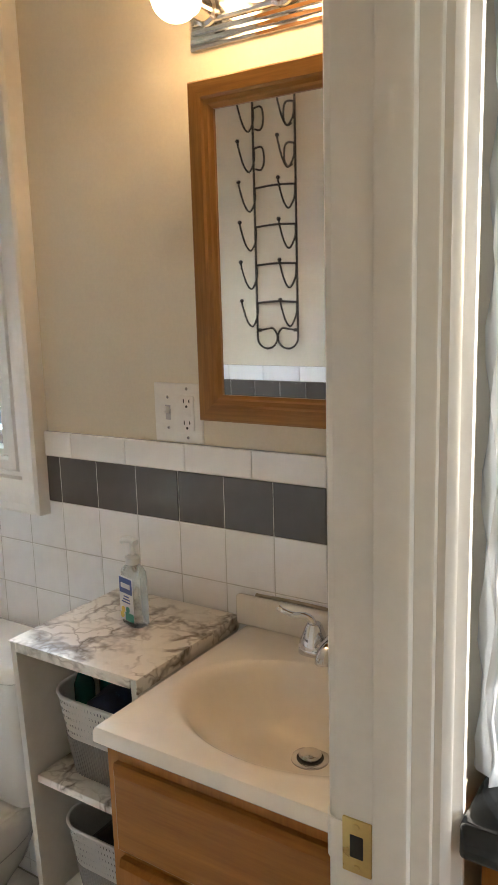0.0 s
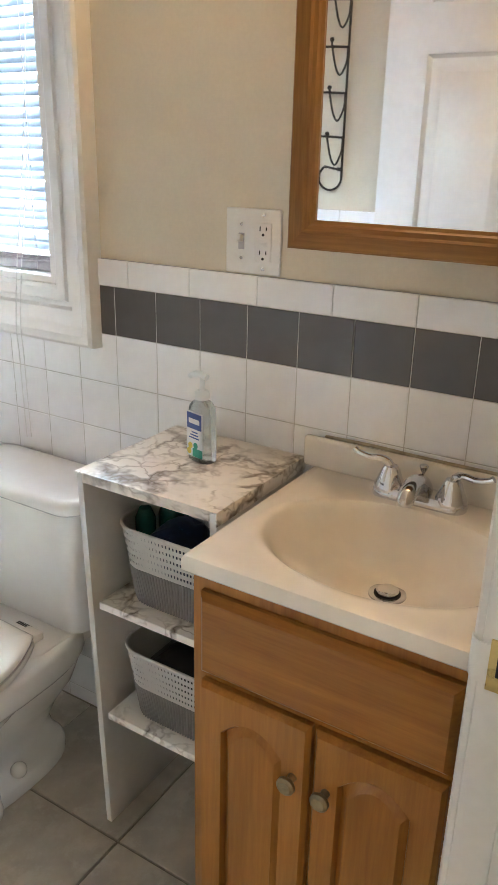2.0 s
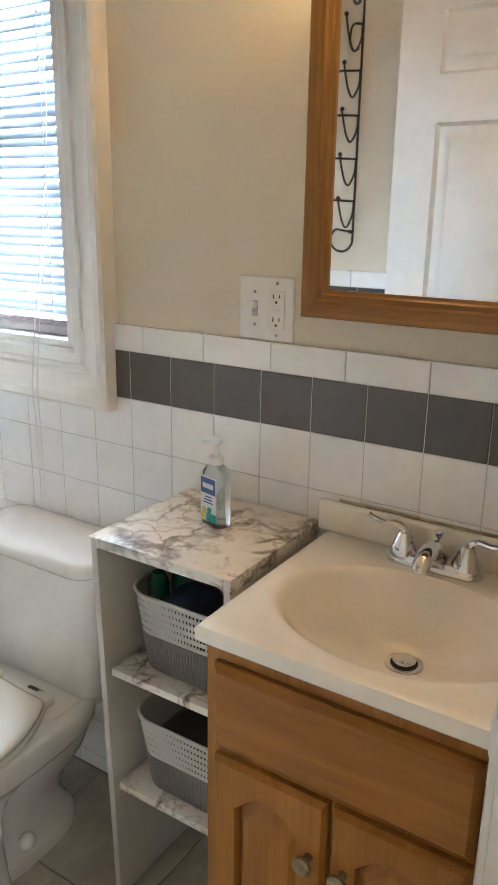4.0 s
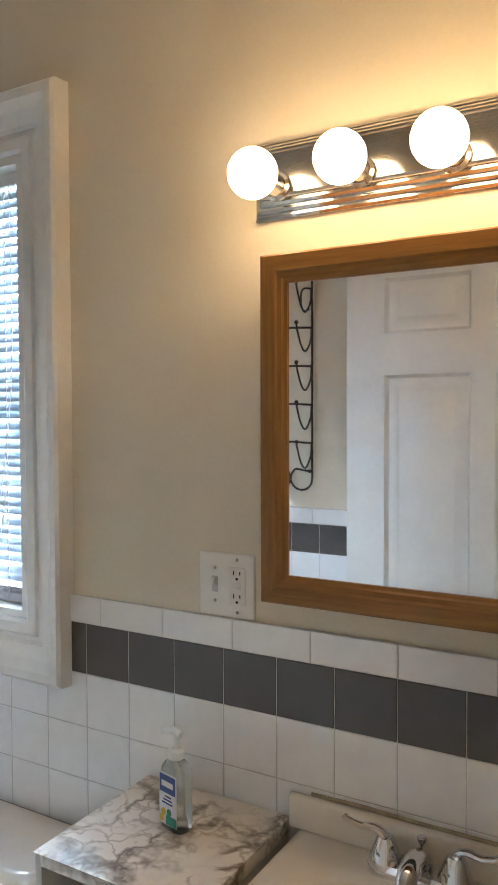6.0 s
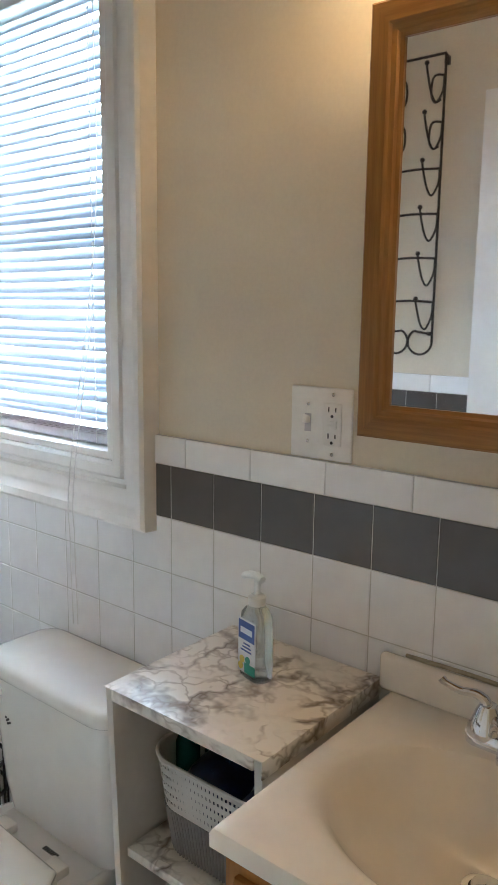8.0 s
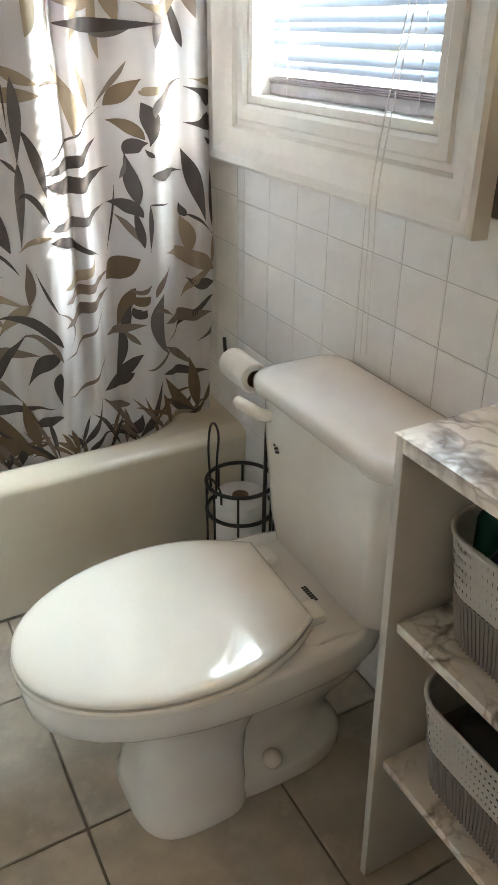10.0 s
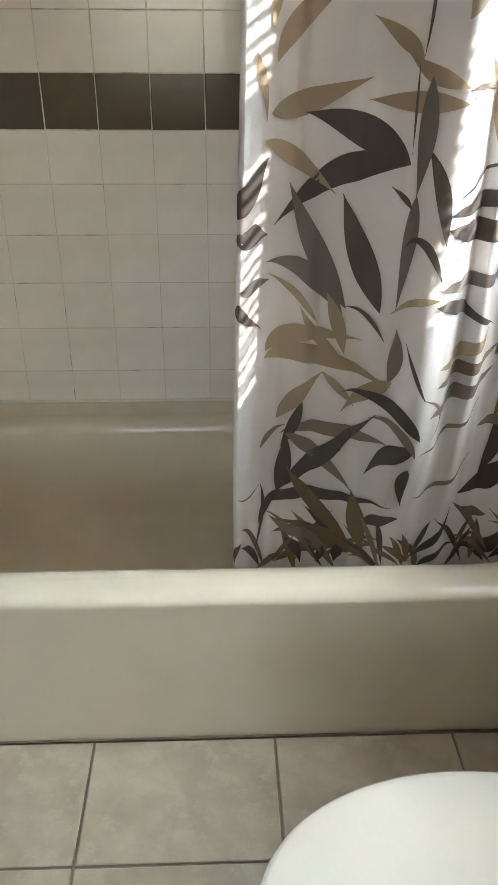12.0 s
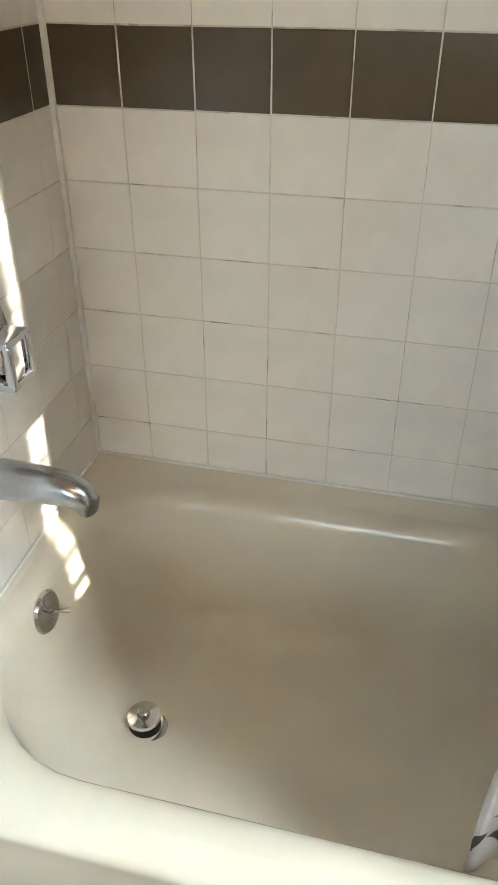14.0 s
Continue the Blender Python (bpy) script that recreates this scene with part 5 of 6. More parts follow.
basket(0.580, X0 + 0.032, X1 - 0.018, Y0 + 0.045, Y1 - 0.02, 0.165, "white and grey plastic basket with bottles and bags")
basket(0.310, X0 + 0.032, X1 - 0.018, Y0 + 0.045, Y1 - 0.02, 0.165, "white and grey plastic basket with dark pouches")
M_TEAL = mat("teal_plastic", (0.01, 0.12, 0.10), rough=0.25, vary=0.2, scale=20, fine=100, bump=0.05)
M_NAVY = mat("navy_wrapper", (0.012, 0.02, 0.06), rough=0.3, vary=0.5, scale=30, fine=100, bump=0.1, stain=(0.05, 0.14, 0.22), stain_at=0.62)
M_BLACKBAG = mat("black_pouch_cloth", (0.010, 0.010, 0.011), rough=0.6, vary=0.2, scale=30, fine=300, bump=0.2)


def pouch(name, c, size, material, label, category, seed):
    """A soft crumpled bag."""
    bm = bmesh.new()
    bmesh.ops.create_icosphere(bm, subdivisions=3, radius=1.0)
    for v in bm.verts:
        k = 1 + 0.22 * noise.noise(v.co * 2.3 + Vector((seed, 0, 0))) + 0.10 * noise.noise(v.co * 6 + Vector((0, seed, 0)))
        q = Vector([math.copysign(abs(a) ** 0.75, a) for a in v.co]) * k
        v.co = Vector((c[0] + q.x * size[0], c[1] + q.y * size[1], c[2] + q.z * size[2]))
    return solo(name, bm, material, label, category, smooth=70)


pouch("plastic_bag", (-1.025, 1.095, 0.662), (0.052, 0.070, 0.066), M_NAVY, "crumpled navy blue wrapper packs in the basket", "bag", 3)
pouch("plastic_bag", (-0.925, 1.10, 0.660), (0.038, 0.072, 0.064), M_NAVY, "crumpled navy blue wrapper packs in the basket", "bag", 5)
pouch("pouch", (-0.990, 1.10, 0.385), (0.078, 0.070, 0.066), M_BLACKBAG, "black cloth pouch in the lower basket", "pouch", 8)
bt = thing("cleaner_bottle", (-1.065, 1.135, 0.58), "teal plastic cleaner bottle in the basket", "bottle")
part("body", lathe([(0.030, 0.0), (0.032, 0.01), (0.032, 0.14), (0.026, 0.165), (0.014, 0.185), (0.013, 0.20), (0.0, 0.20)], Matrix.Translation((-1.065, 1.135, 0.582)), 24), M_TEAL, bt)
bt = thing("cleaner_bottle", (-1.09, 1.06, 0.58), "clear white-capped bottle in the basket", "bottle")
part("body", lathe([(0.018, 0.0), (0.02, 0.01), (0.02, 0.15), (0.012, 0.17), (0.0, 0.172)], Matrix.Translation((-1.09, 1.075, 0.582)), 20), M_TEAL, bt)

# ---- vanity ----
VX0, VX1, VYF, VYB = -0.806, -0.375, 0.842, NY - 0.003
VT = 0.851
van = thing("vanity_cabinet", (-0.60, 1.07, 0), "honey oak vanity cabinet with false drawer and two arched doors", "vanity cabinet")
part("side_panel", box(VX0, VX0 + 0.016, VYF + 0.0185, VYB, 0.09, VT - 0.030, 0.001), M_OAKV, van)
part("side_panel", box(VX1 - 0.016, VX1, VYF + 0.0185, VYB, 0.09, VT - 0.030, 0.001), M_OAKV, van)
part("face_frame", box(VX0, VX1, VYF, VYF + 0.018, 0.09, VT - 0.030, 0.0015), M_OAKV, van)
part("bottom", box(VX0 + 0.0165, VX1 - 0.0165, VYF + 0.0185, VYB, 0.09, 0.106), M_OAKH, van, "", None)
part("toe_kick", box(VX0 + 0.002, VX1 - 0.002, VYF + 0.05, VYB, 0.0, 0.0895), M_OAKH, van, "", None)


def slab_front(name, x0, x1, z0, z1, y, d, material, label=""):
    rings = []
    for inset, out in ((0.0, 0.0), (0.0, d * 0.45), (0.004, d * 0.75), (0.010, d), (0.014, d)):
        rings.append([(x0 + inset, y - out, z0 + inset), (x1 - inset, y - out, z0 + inset), (x1 - inset, y - out, z1 - inset), (x0 + inset, y - out, z1 - inset)])
    return part(name, loft(rings), material, van, label, 25)


slab_front("drawer_front", VX0 + 0.020, VX1 - 0.018, 0.656, 0.796, VYF - 0.0005, 0.019, M_OAKH, "false drawer front with moulded edge")


def arched(x0, x1, z_low, z_side, rise, n=14):
    pts = [(x0, z_low), (x1, z_low), (x1, z_side)]
    for k in range(1, n):
        t = k / n
        pts.append((x1 + (x0 - x1) * t, z_side + rise * math.sin(math.pi * t) ** 0.9))
    pts.append((x0, z_side))
    return pts


def cabinet_door(x0, x1, z0, z1, knob_x):
    d = 0.019
    y = VYF - 0.0005
    st = 0.044
    inner = arched(x0 + st, x1 - st, z0 + st, z1 - st - 0.034, 0.032)
    outer = []
    # outer loop matched to the inner one point by point
    cx, cz = (x0 + x1) / 2, (z0 + z1) / 2
    for px, pz in inner:
        if pz <= z0 + st + 1e-6:
            outer.append((x0 if px < cx else x1, z0))
        elif abs(px - (x0 + st)) < 1e-6:
            outer.append((x0, z1))
        elif abs(px - (x1 - st)) < 1e-6:
            outer.append((x1, z1))
        else:
            outer.append((x0 + (px - x0 - st) / (x1 - x0 - 2 * st) * (x1 - x0), z1))

    def ring(loop, yy, shrink=0.0):
        return [(cx + (px - cx) * (1 - shrink / max(1e-6, (x1 - x0) / 2)), yy, cz + (pz - cz) * (1 - shrink / ((z1 - z0) / 2))) for px, pz in loop]

    frame_bm = loft([ring(outer, y), ring(outer, y - d * 0.5), ring(outer, y - d, 0.006), ring(inner, y - d, -0.004), ring(inner, y - d * 0.72), ring(inner, y - d * 0.30, 0.001)], False, False)
    door_part = part("cabinet_door", frame_bm, M_OAKV, van, "framed door with arched raised panel", 25)
    panel_bm = loft([ring(inner, y - d * 0.28, 0.0), ring(inner, y - d * 0.34, 0.004), ring(inner, y - d * 0.82, 0.022), ring(inner, y - d * 0.84, 0.026)], False, True)
    part("raised_panel", panel_bm, M_OAKV, door_part, "", 25)
    km = Matrix.Translation((knob_x, y - d, 0.545)) @ pose(0, 0, 0, 90)
    part("knob", lathe([(0.007, 0.0), (0.006, 0.010), (0.010, 0.013), (0.0145, 0.018), (0.0145, 0.023), (0.010, 0.027), (0.0, 0.028)], km, 20), M_PEWTER, door_part, "antique brass knob")


mid = (VX0 + VX1) / 2 + 0.001
cabinet_door(VX0 + 0.022, mid - 0.0035, 0.115, 0.640, mid - 0.026)
cabinet_door(mid + 0.0035, VX1 - 0.020, 0.115, 0.640, mid + 0.028)

# moulded top with oval bowl
top = thing("washbasin", (-0.60, 1.07, VT - 0.03), "ivory cultured marble washbasin top with moulded oval bowl", "sink")
tx0, tx1, ty0, ty1 = -0.816, -0.358, 0.825, NY - 0.004
BC, BA, BB = (-0.578, 1.012), 0.192, 0.142
n = 64
angs = sorted([2 * math.pi * i / n for i in range(n)] + [math.atan2(y - BC[1], x - BC[0]) % (2 * math.pi) for x in (tx0, tx1) for y in (ty0, ty1)])
rings = []
for f, dz in ((0.10, -0.110), (0.25, -0.1075), (0.45, -0.098), (0.65, -0.079), (0.80, -0.055), (0.90, -0.032), (0.96, -0.014), (1.0, -0.005), (1.04, 0.0005), (1.10, 0.0015)):
    rings.append([(BC[0] + BA * f * math.cos(a), BC[1] + 0.048 * (1 - f) + BB * f * math.sin(a), VT + dz) for a in angs])


def to_rect(a, inset, z):
    c, s = math.cos(a), math.sin(a)
    cand = []
    for lim, v, o in ((tx1 - inset, c, BC[0]), (tx0 + inset, c, BC[0]), (ty1 - inset, s, BC[1]), (ty0 + inset, s, BC[1])):
        if abs(v) > 1e-9 and (lim - o) / v > 0:
            cand.append((lim - o) / v)
    t = min(cand)
    return (BC[0] + t * c, BC[1] + t * s, z)


for inset, dz in ((0.022, 0.0), (0.009, 0.0), (0.0025, -0.003), (0.0, -0.009), (0.0, -0.026), (0.003, -0.0295), (0.03, -0.0295)):
    rings.append([to_rect(a, inset, VT + dz) for a in angs])
part("slab", loft(rings, True, False), M_CTOP, top, "", 40)
part("backsplash", box(tx0 - 0.018, tx1, NY - 0.020, NY - 0.003, VT - 0.002, VT + 0.058, 0.007, 3), M_CTOP, top)
part("caulk", tube(curve([(tx0 + 0.02, NY - 0.003, VT + 0.058), (-0.7, NY - 0.0035, VT + 0.060), (-0.6, NY - 0.003, VT + 0.058), (tx1, NY - 0.003, VT + 0.059)]), 0.0035, 6), mat("yellowed_caulk", (0.42, 0.35, 0.24), rough=0.6, vary=0.25, scale=30, fine=200, stain=(0.12, 0.08, 0.05), stain_at=0.6), top, "yellowed caulk line")
DR = (-0.583, 1.060, VT - 0.1095)
dr = thing("sink_drain", DR, "chrome pop-up sink drain", "drain")
part("flange", lathe([(0.015, 0.001), (0.024, 0.003), (0.030, 0.0025), (0.031, 0.0)], Matrix.Translation(DR), 28), M_CHROME, dr)
part("gap", lathe([(0.0, 0.0012), (0.0215, 0.0034), (0.0215, 0.0012)], Matrix.Translation(DR), 28), M_DARK, dr, "dark drain gap")
part("stopper", lathe([(0.018, 0.003), (0.0185, 0.008), (0.016, 0.0105), (0.0, 0.012)], Matrix.Translation(DR), 28), M_CHROME, dr)

# faucet
def tall(bm):
    bmesh.ops.transform(bm, matrix=Matrix.Translation((0, 0, FZ)) @ Matrix.Diagonal((1, 1, 0.86, 1)) @ Matrix.Translation((0, 0, -FZ)), verts=bm.verts)
    return bm


FX, FY, FZ = -0.592, 1.196, VT + 0.001
fau = thing("faucet", (FX, FY, FZ), "chrome two-lever centerset bathroom faucet", "faucet")
part("base_plate", loft([rounded(FX - 0.082, FX + 0.082, FY - 0.026, FY + 0.026, 0.025, FZ), rounded(FX - 0.082, FX + 0.082, FY - 0.026, FY + 0.026, 0.025, FZ + 0.010), rounded(FX - 0.074, FX + 0.074, FY - 0.021, FY + 0.021, 0.020, FZ + 0.018)]), M_CHROME, fau, "", 40)
for s in (-1, 1):
    hx = FX + s * 0.054
    part("handle_hub", tall(lathe([(0.027, 0.012), (0.026, 0.022), (0.021, 0.036), (0.016, 0.052), (0.012, 0.060), (0.0, 0.062)], Matrix.Translation((hx, FY, FZ)), 24)), M_CHROME, fau)
    pts = curve([(hx, FY, FZ + 0.045), (hx + s * 0.004, FY - 0.002, FZ + 0.066), (hx + s * 0.018, FY - 0.004, FZ + 0.074), (hx + s * 0.038, FY - 0.006, FZ + 0.072), (hx + s * 0.058, FY - 0.008, FZ + 0.078), (hx + s * 0.066, FY - 0.008, FZ + 0.083)], 4)
    part("lever", tall(tube(pts, [0.0082 - 0.0035 * i / len(pts) if i < len(pts) - 3 else 0.0062 for i in range(len(pts))], 10)), M_CHROME, fau)
pts = curve([(FX, FY + 0.004, FZ + 0.012), (FX, FY - 0.004, FZ + 0.036), (FX, FY - 0.026, FZ + 0.046), (FX, FY - 0.052, FZ + 0.043), (FX, FY - 0.070, FZ + 0.030), (FX, FY - 0.073, FZ + 0.022)], 5)
part("spout", tall(tube(pts, [0.022 - 0.010 * i / len(pts) for i in range(len(pts))], 14)), M_CHROME, fau, "", 60)
part("lift_rod", tall(tube([(FX, FY + 0.010, FZ + 0.010), (FX, FY + 0.010, FZ + 0.060)], 0.0022, 8)), M_CHROME, fau)
part("lift_knob", tall(lathe([(0.003, 0.0), (0.0065, 0.008), (0.008, 0.014), (0.006, 0.017), (0.0, 0.018)], Matrix.Translation((FX, FY + 0.010, FZ + 0.055)), 16)), M_CHROME, fau)

# ---- soap bottle ----
SB = Vector((-0.985, 1.118, ZT))
soap = thing("soap_bottle", SB, "clear pump bottle of blue hand soap with printed label", "soap bottle")
M_SOAP = glass("pale_blue_soap", (0.82, 0.92, 0.97), 0.10, 1.20, 0.85)
M_PUMP = mat("translucent_white_pump", (0.72, 0.76, 0.78), rough=0.3, vary=0.02, scale=20, fine=100, bump=0.02)
M_LABELB = mat("label_blue", (0.03, 0.08, 0.30), rough=0.35, vary=0.05, scale=30)
M_LABELW = mat("label_white", (0.72, 0.76, 0.80), rough=0.35, vary=0.03, scale=30)
M_LABELG = mat("label_green", (0.02, 0.30, 0.22), rough=0.35, vary=0.1, scale=60)
M_LABELY = mat("label_yellow", (0.70, 0.55, 0.10), rough=0.35, vary=0.1, scale=60)
TURN_B = pose(0, 0, 0, 0, 0, -14) @ Matrix.Diagonal((0.90, 0.90, 0.93, 1.0))


def bottle_ring(w, d, z, n=28, e=3.2):
    out = []
    for i in range(n):
        a = 2 * math.pi * i / n
        c, s = math.cos(a), math.sin(a)
        out.append(tuple(Matrix.Translation(SB) @ TURN_B @ Vector((math.copysign(abs(c) ** (2 / e), c) * w, math.copysign(abs(s) ** (2 / e), s) * d, z))))
    return out


part("body", loft([bottle_ring(0.028, 0.017, 0.0), bottle_ring(0.031, 0.019, 0.003), bottle_ring(0.032, 0.020, 0.02), bottle_ring(0.0315, 0.0195, 0.095), bottle_ring(0.029, 0.019, 0.112), bottle_ring(0.020, 0.016, 0.122), bottle_ring(0.013, 0.013, 0.127, e=2), bottle_ring(0.013, 0.013, 0.131, e=2)]), M_SOAP, soap, "clear bottle with pale blue soap", 50)
bmx = Matrix.Translation(SB) @ TURN_B
part("collar", lathe([(0.015, 0.128), (0.0155, 0.142), (0.010, 0.146), (0.0, 0.146)], bmx, 20), M_PUMP, soap)
part("pump_stem", lathe([(0.0055, 0.144), (0.0055, 0.172), (0.0, 0.172)], bmx, 14), M_PUMP, soap)
part("pump_head", tube([bmx @ Vector(p) for p in curve([(0.014, 0.0, 0.173), (0.0, 0.0, 0.176), (-0.012, 0.0, 0.175), (-0.030, 0.0, 0.171), (-0.038, 0.0, 0.166)], 4)], [0.006] * 5 + [0.0065] * 6 + [0.005] * 6, 10), M_PUMP, soap)


def label_box(x0, x1, z0, z1, mm, name, lift=0.0):
    bm = box(x0, x1, -0.0212 - lift, -0.0200, z0, z1)
    bmesh.ops.transform(bm, matrix=bmx, verts=bm.verts)
    return part(name, bm, mm, soap, "", None)


label_box(-0.024, 0.024, 0.012, 0.105, M_LABELW, "front_label")
label_box(-0.022, 0.022, 0.070, 0.102, M_LABELB, "label_badge", 0.0006)
label_box(-0.016, 0.016, 0.081, 0.091, M_LABELW, "label_mark", 0.0012)
label_box(-0.005, 0.024, 0.013, 0.030, M_LABELG, "label_field", 0.0006)
for lx, lz, mm in ((-0.012, 0.034, M_LABELY), (0.004, 0.036, M_LABELG), (-0.016, 0.022, M_LABELY)):
    part("label_flower", lathe([(0.0065, 0.0), (0.0065, 0.0012), (0.0, 0.0012)], bmx @ Matrix.Translation((lx, -0.0208, lz)) @ pose(0, 0, 0, 90), 14), mm, soap)
bm = bmesh.new()
for k in range(3):
    box(-0.016 + 0.004 * k, 0.014 - 0.002 * k, -0.0218, -0.0208, 0.050 + 0.006 * k, 0.0525 + 0.006 * k, bm=bm)
bmesh.ops.transform(bm, matrix=bmx, verts=bm.verts)
part("label_lines", bm, M_LABELB, soap, "fine unreadable label print", None)

# ---- switch and outlet plate ----
PXc, PZc, PYf = -0.968, 1.247, NF
plate = thing("switch_plate", (PXc, PYf, PZc - 0.058), "white two-gang plate with toggle switch and safety outlet", "switch plate")
part("cover", box(PXc - 0.058, PXc + 0.058, PYf - 0.006, PYf, PZc - 0.058, PZc + 0.058, 0.0028, 3), M_PLATE, plate)
sx_, ox = PXc - 0.024, PXc + 0.023
part("toggle_slot", box(sx_ - 0.0062, sx_ + 0.0062, PYf - 0.0066, PYf - 0.005, PZc - 0.0145, PZc + 0.0145), M_RAIL, plate, "", None)
tb = box(-0.0045, 0.0045, -0.012, 0.0, -0.006, 0.006, 0.0015)
bmesh.ops.transform(tb, matrix=Matrix.Translation((sx_, PYf - 0.006, PZc + 0.004)) @ pose(0, 0, 0, -18), verts=tb.verts)
part("toggle", tb, M_PLATE, plate)
outlet = part("outlet", box(ox - 0.0168, ox + 0.0168, PYf - 0.0082, PYf - 0.004, PZc - 0.034, PZc + 0.034, 0.0012), M_PLATE, plate)
for dz in (-0.021, 0.021):
    for dx, h in ((-0.0065, 0.008), (0.0065, 0.0065)):
        part("slot", box(ox + dx - 0.0011, ox + dx + 0.0011, PYf - 0.0086, PYf - 0.0075, PZc + dz - h / 2 + 0.003, PZc + dz + h / 2 + 0.003), M_DARK, outlet, "", None)
    part("slot", lathe([(0.0026, 0.0), (0.0026, 0.0006), (0.0, 0.0006)], Matrix.Translation((ox, PYf - 0.0081, PZc + dz - 0.0075)) @ pose(0, 0, 0, 90), 12), M_DARK, outlet, "", None)
for dz in (-0.0035, 0.0035):
    part("test_button", box(ox - 0.009, ox + 0.009, PYf - 0.0094, PYf - 0.008, PZc + dz - 0.0028, PZc + dz + 0.0028, 0.0006), M_PLATE, outlet)
for x, z in ((sx_, PZc + 0.030), (sx_, PZc - 0.030), (ox, PZc + 0.0475), (ox, PZc - 0.0475)):
    part("screw", lathe([(0.0032, 0.0), (0.0032, 0.0008), (0.002, 0.0014), (0.0, 0.0015)], Matrix.Translation((x, PYf - 0.006, z)) @ pose(0, 0, 0, 90), 12), M_CHROME, plate)

# ---- mirror cabinet ----
MX0, MX1, MZ0, MZ1, MYF = -0.838, -0.335, 1.255, 1.803, 1.145
cab = thing("mirror_cabinet", ((MX0 + MX1) / 2, NF, MZ0), "oak framed mirror cabinet hung on the wall", "mirror cabinet")
part("body", box(MX0 + 0.012, MX1 - 0.012, MYF + 0.022, NF, MZ0 + 0.012, MZ1 - 0.012, 0.002), M_FRAMEV, cab)
w = 0.045
fp = [(0.0, 0.021), (0.0, 0.003), (0.003, 0.0), (0.026, 0.0), (0.030, 0.003), (0.037, 0.0035), (0.040, 0.007), (w, 0.009), (w, 0.018)]


def rail(axis, a, b, edge, way):
    """One mitred frame member; a and b are its ends, edge its outer side, way points inwards."""
    rings = []
    for end, sgn in ((a, 1), (b, -1)):
        ring = []
        for dist, back in fp:
            along, across = end + sgn * dist, edge + way * dist
            ring.append((along, MYF + back, across) if axis == 0 else (across, MYF + back, along))
        rings.append(ring)
    return loft(rings)


part("frame_rail", rail(0, MX0, MX1, MZ1, -1), M_FRAMEH, cab, "", 20)
part("frame_rail", rail(0, MX0, MX1, MZ0, 1), M_FRAMEH, cab, "", 20)
part("frame_stile", rail(2, MZ0, MZ1, MX0, 1), M_FRAMEV, cab, "", 20)
part("frame_stile", rail(2, MZ0, MZ1, MX1, -1), M_FRAMEV, cab, "", 20)
part("mirror_glass", box(MX0 + w - 0.004, MX1 - w + 0.004, MYF + 0.012, MYF + 0.016, MZ0 + w - 0.004, MZ1 - w + 0.004), M_MIRROR, cab, "silvered mirror", None)

# ---- vanity light ----
LX0, LX1, LZ0, LZ1 = -0.902, -0.290, 1.885, 2.016
light = thing("vanity_light", ((LX0 + LX1) / 2, NF, LZ0), "pitted chrome light bar with four lit globe bulbs", "wall light")
prof = [(0.0, 0.0), (0.0, 0.010), (0.004, 0.014), (0.008, 0.014), (0.009, 0.020), (0.013, 0.024), (0.017, 0.024), (0.018, 0.030), (0.022, 0.034), (0.026, 0.034), (0.028, 0.040), (0.032, 0.043)]
rings = [[(LX0 + i, NF - p, LZ0 + i), (LX1 - i, NF - p, LZ0 + i), (LX1 - i, NF - p, LZ1 - i), (LX0 + i, NF - p, LZ1 - i)] for i, p in prof]
part("stepped_bar", loft(rings), M_OLDCHROME, light, "", 20)
for k in range(4):
    bx = -0.842 + 0.1465 * k
    sm = Matrix.Translation((bx, NF - 0.043, 1.928)) @ pose(0, 0, 0, 90)
    part("socket", lathe([(0.024, 0.0), (0.024, 0.006), (0.019, 0.010), (0.018, 0.038), (0.0, 0.038)], sm, 24), M_OLDCHROME, light)
    bulb = [(0.014, 0.030)] + [(0.0395 * math.sin(a), 0.083 - 0.0395 * math.cos(a)) for a in [radians(22 + (180 - 22) * i / 14) for i in range(15)]]
    part("globe_bulb", lathe(bulb, sm, 28), M_BULB, light, "lit white globe bulb", 60)

# ---- hook rack on the south wall ----
rack = thing("hook_rack", (-1.48, SY, 1.24), "dark bronze wire hook rack with double hooks hung on the wall", "hook rack")
RX0, RX1, RY = -1.567, -1.397, SY + 0.012
RB, RT, RP = 1.330, 2.19, 0.1345                                     # scroll centre, top, rung pitch
for x in (RX0, RX1):
    part("upright", tube([(x, RY, RB), (x, RY, RT)], 0.0042, 8), M_BRONZE, rack)
part("top_bar", tube([(RX0, RY, RT), (RX1, RY, RT)], 0.0042, 8), M_BRONZE, rack)
for x in (RX0, RX1):
    part("wall_clip", box(x - 0.006, x + 0.006, SY - D, RY, RT - 0.03, RT - 0.005, 0.001), M_BRONZE, rack)
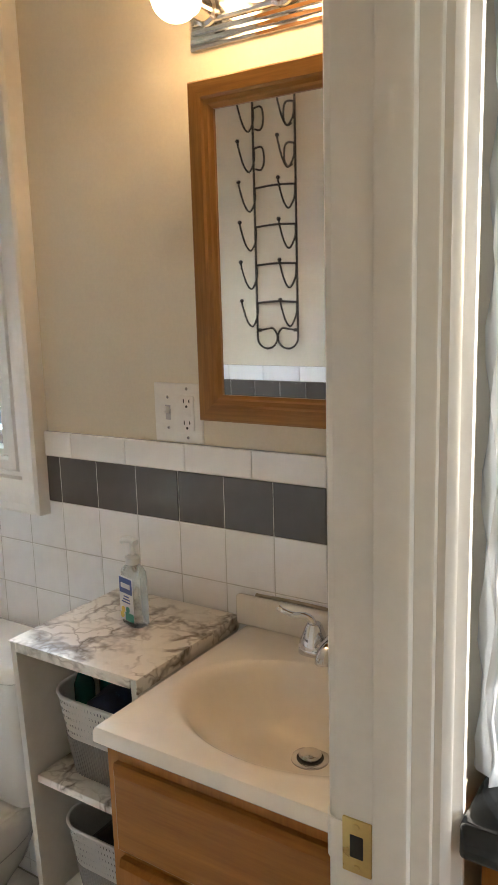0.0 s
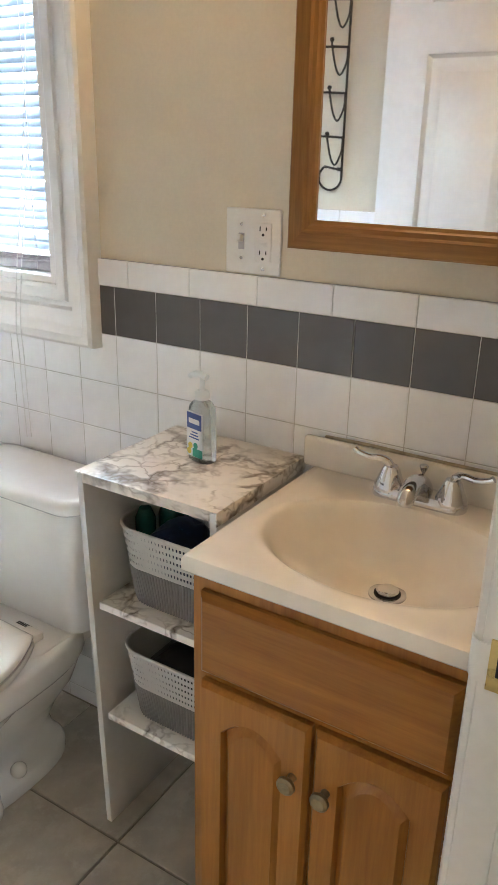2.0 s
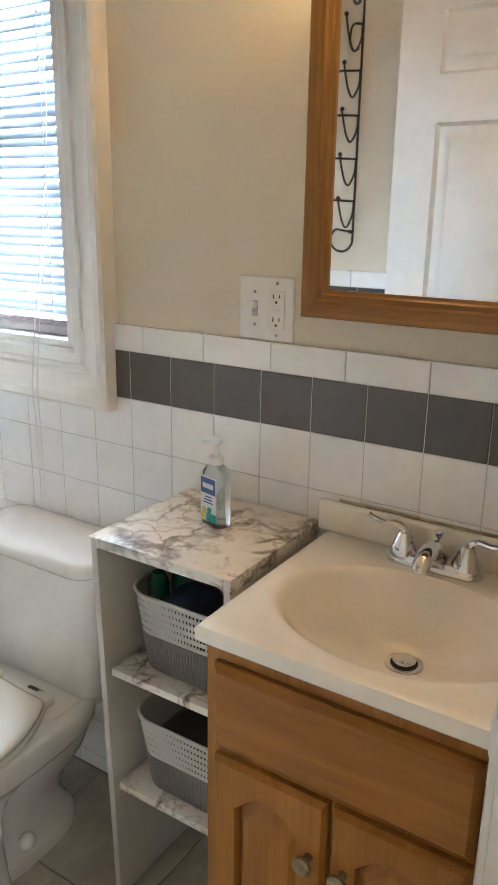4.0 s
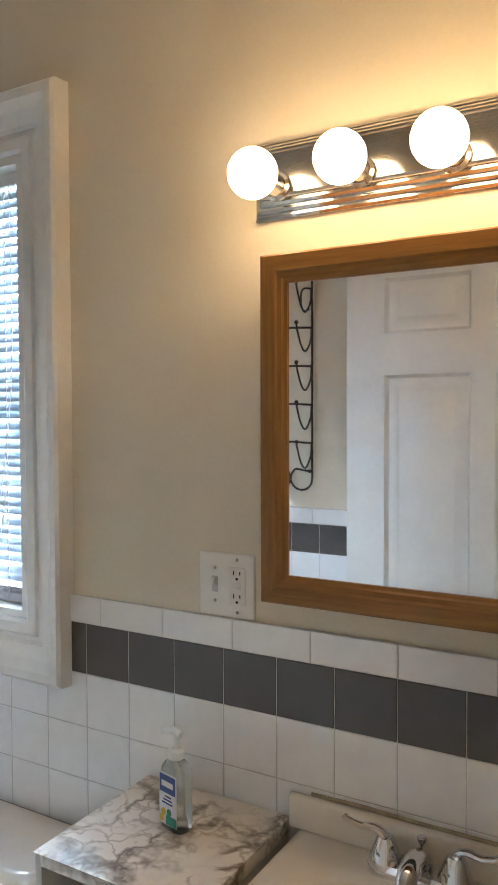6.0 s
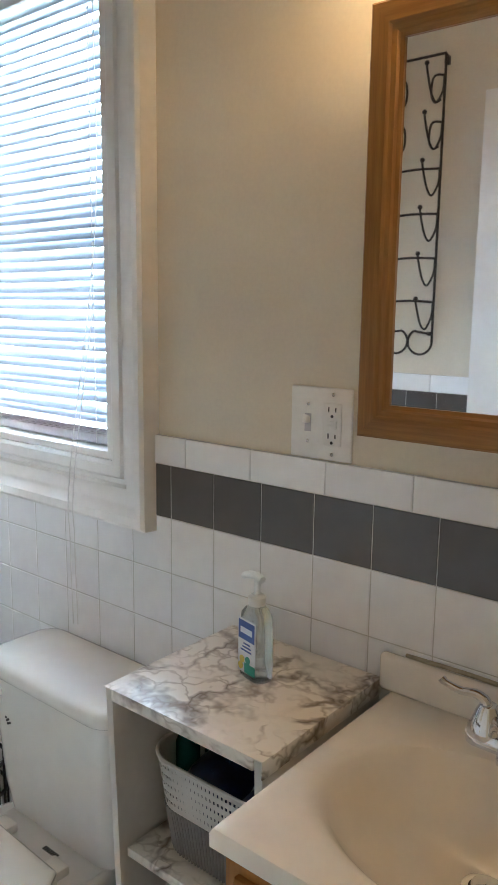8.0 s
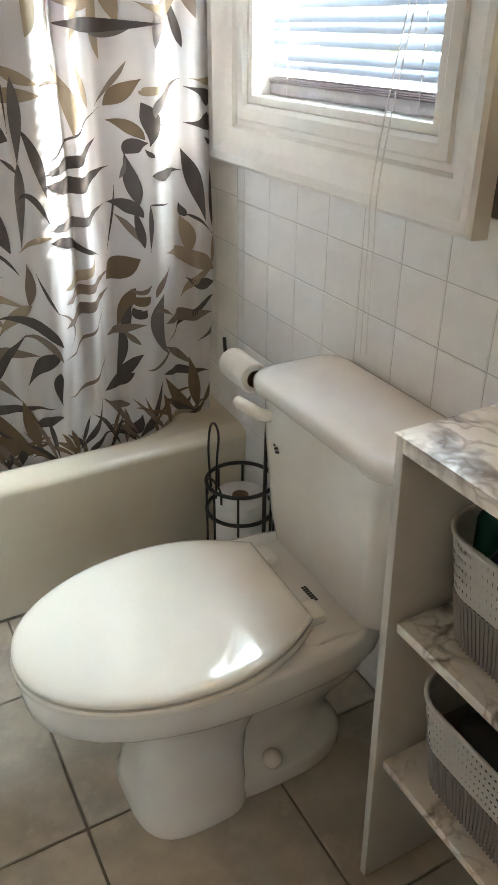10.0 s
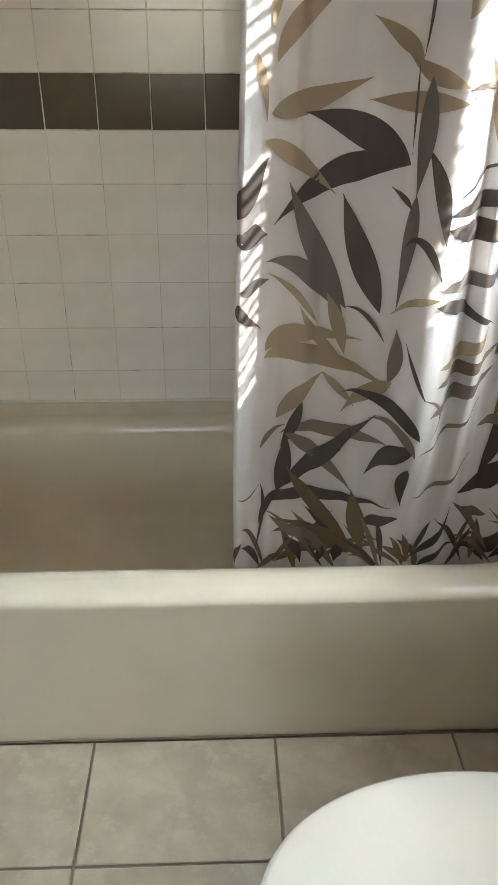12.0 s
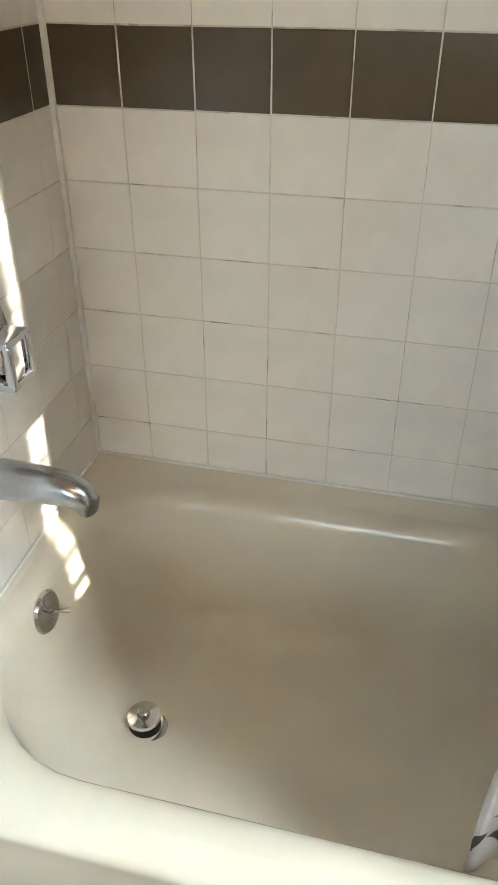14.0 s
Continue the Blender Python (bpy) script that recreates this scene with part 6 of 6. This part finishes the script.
for k in range(6):
    z = 1.456 + RP * k
    if k < 4:
        part("rung", tube(curve([(RX0, RY, z), ((RX0 + RX1) / 2, RY + 0.002, z + 0.004), (RX1, RY, z)], 4), 0.0038, 8), M_BRONZE, rack)
    for x in (RX0, RX1):
        s = 1 if x == RX0 else -1
        h = part("hook", tube(curve([(x + s * 0.003, RY, z), (x + s * 0.004, RY + 0.004, z - 0.045), (x + s * 0.006, RY + 0.040, z - 0.084), (x + s * 0.006, RY + 0.075, z - 0.066), (x + s * 0.006, RY + 0.103, z - 0.018), (x + s * 0.006, RY + 0.111, z + 0.004)], 5), 0.0034, 7), M_BRONZE, rack)
        part("hook_tip", lathe([(0.0, -0.0075), (0.0055, -0.005), (0.0075, 0.0), (0.0055, 0.005), (0.0, 0.0075)], Matrix.Translation((x + s * 0.006, RY + 0.111, z + 0.008)), 12), M_BRONZE, h)
        if k >= 4:                                                     # upper hooks hang from short bent arms
            part("arm", tube(curve([(x, RY, z), (x + s * 0.030, RY, z + 0.004), (x + s * 0.042, RY, z - 0.012), (x + s * 0.043, RY, z - 0.052), (x + s * 0.030, RY, z - 0.074), (x + s * 0.010, RY + 0.004, z - 0.070)], 5), 0.0036, 8), M_BRONZE, rack)
for x, s in ((RX0 + 0.042, 1), (RX1 - 0.042, -1)):
    pts = [Vector((x - s * 0.042 * math.cos(a), RY, RB - 0.040 * math.sin(a))) for a in [radians(-10 + 250 * i / 24) for i in range(25)]]
    part("scroll", tube([Vector((x - s * 0.042, RY, RB + 0.025))] + pts + [Vector((x - s * 0.028, RY, RB + 0.027))], 0.0038, 8), M_BRONZE, rack)
    part("scroll_tip", box(x - s * 0.034 - 0.008, x - s * 0.034 + 0.008, RY - 0.005, RY + 0.005, RB + 0.021, RB + 0.033, 0.002), M_BRONZE, rack)

# ---- adjoining room ----
counter = thing("kitchen_counter", (0.2, 1.0, 0), "wooden base cabinet with black marble countertop beside the doorway", "counter")
part("countertop", box(HX + 0.020, 0.9, 0.710, NY, 0.947, 0.985, 0.006, 3), M_GRANITE, counter, "polished black marble countertop")
part("cabinet_body", box(HX + 0.022, 0.9, 0.785, NY, 0.0, 0.946, 0.002), M_OAKV, counter)
hc = thing("satin_curtain", (HX + 0.03, 0.90, 0.95), "pale satin curtain in sunlight hanging above the counter", "curtain")
rows_c = []
for k in range(40):
    z = 0.987 + (2.3 - 0.987) * k / 39
    rows_c.append([(HX + 0.022 + 0.012 * math.sin(i * 1.15 + 0.6 * math.sin(z * 2)) + 0.004 * math.sin(z * 45 + i), 0.771 + i * 0.0075, z) for i in range(52)])
ob = part("panel", loft(rows_c, False, False, False), M_SATIN, hc, "", 80)
ob.modifiers.new("thick", "SOLIDIFY").thickness = 0.001
part("header", box(HX + 0.001, HX + 0.045, 0.77, 1.17, 2.29, 2.33, 0.004), M_TRIM, hc)
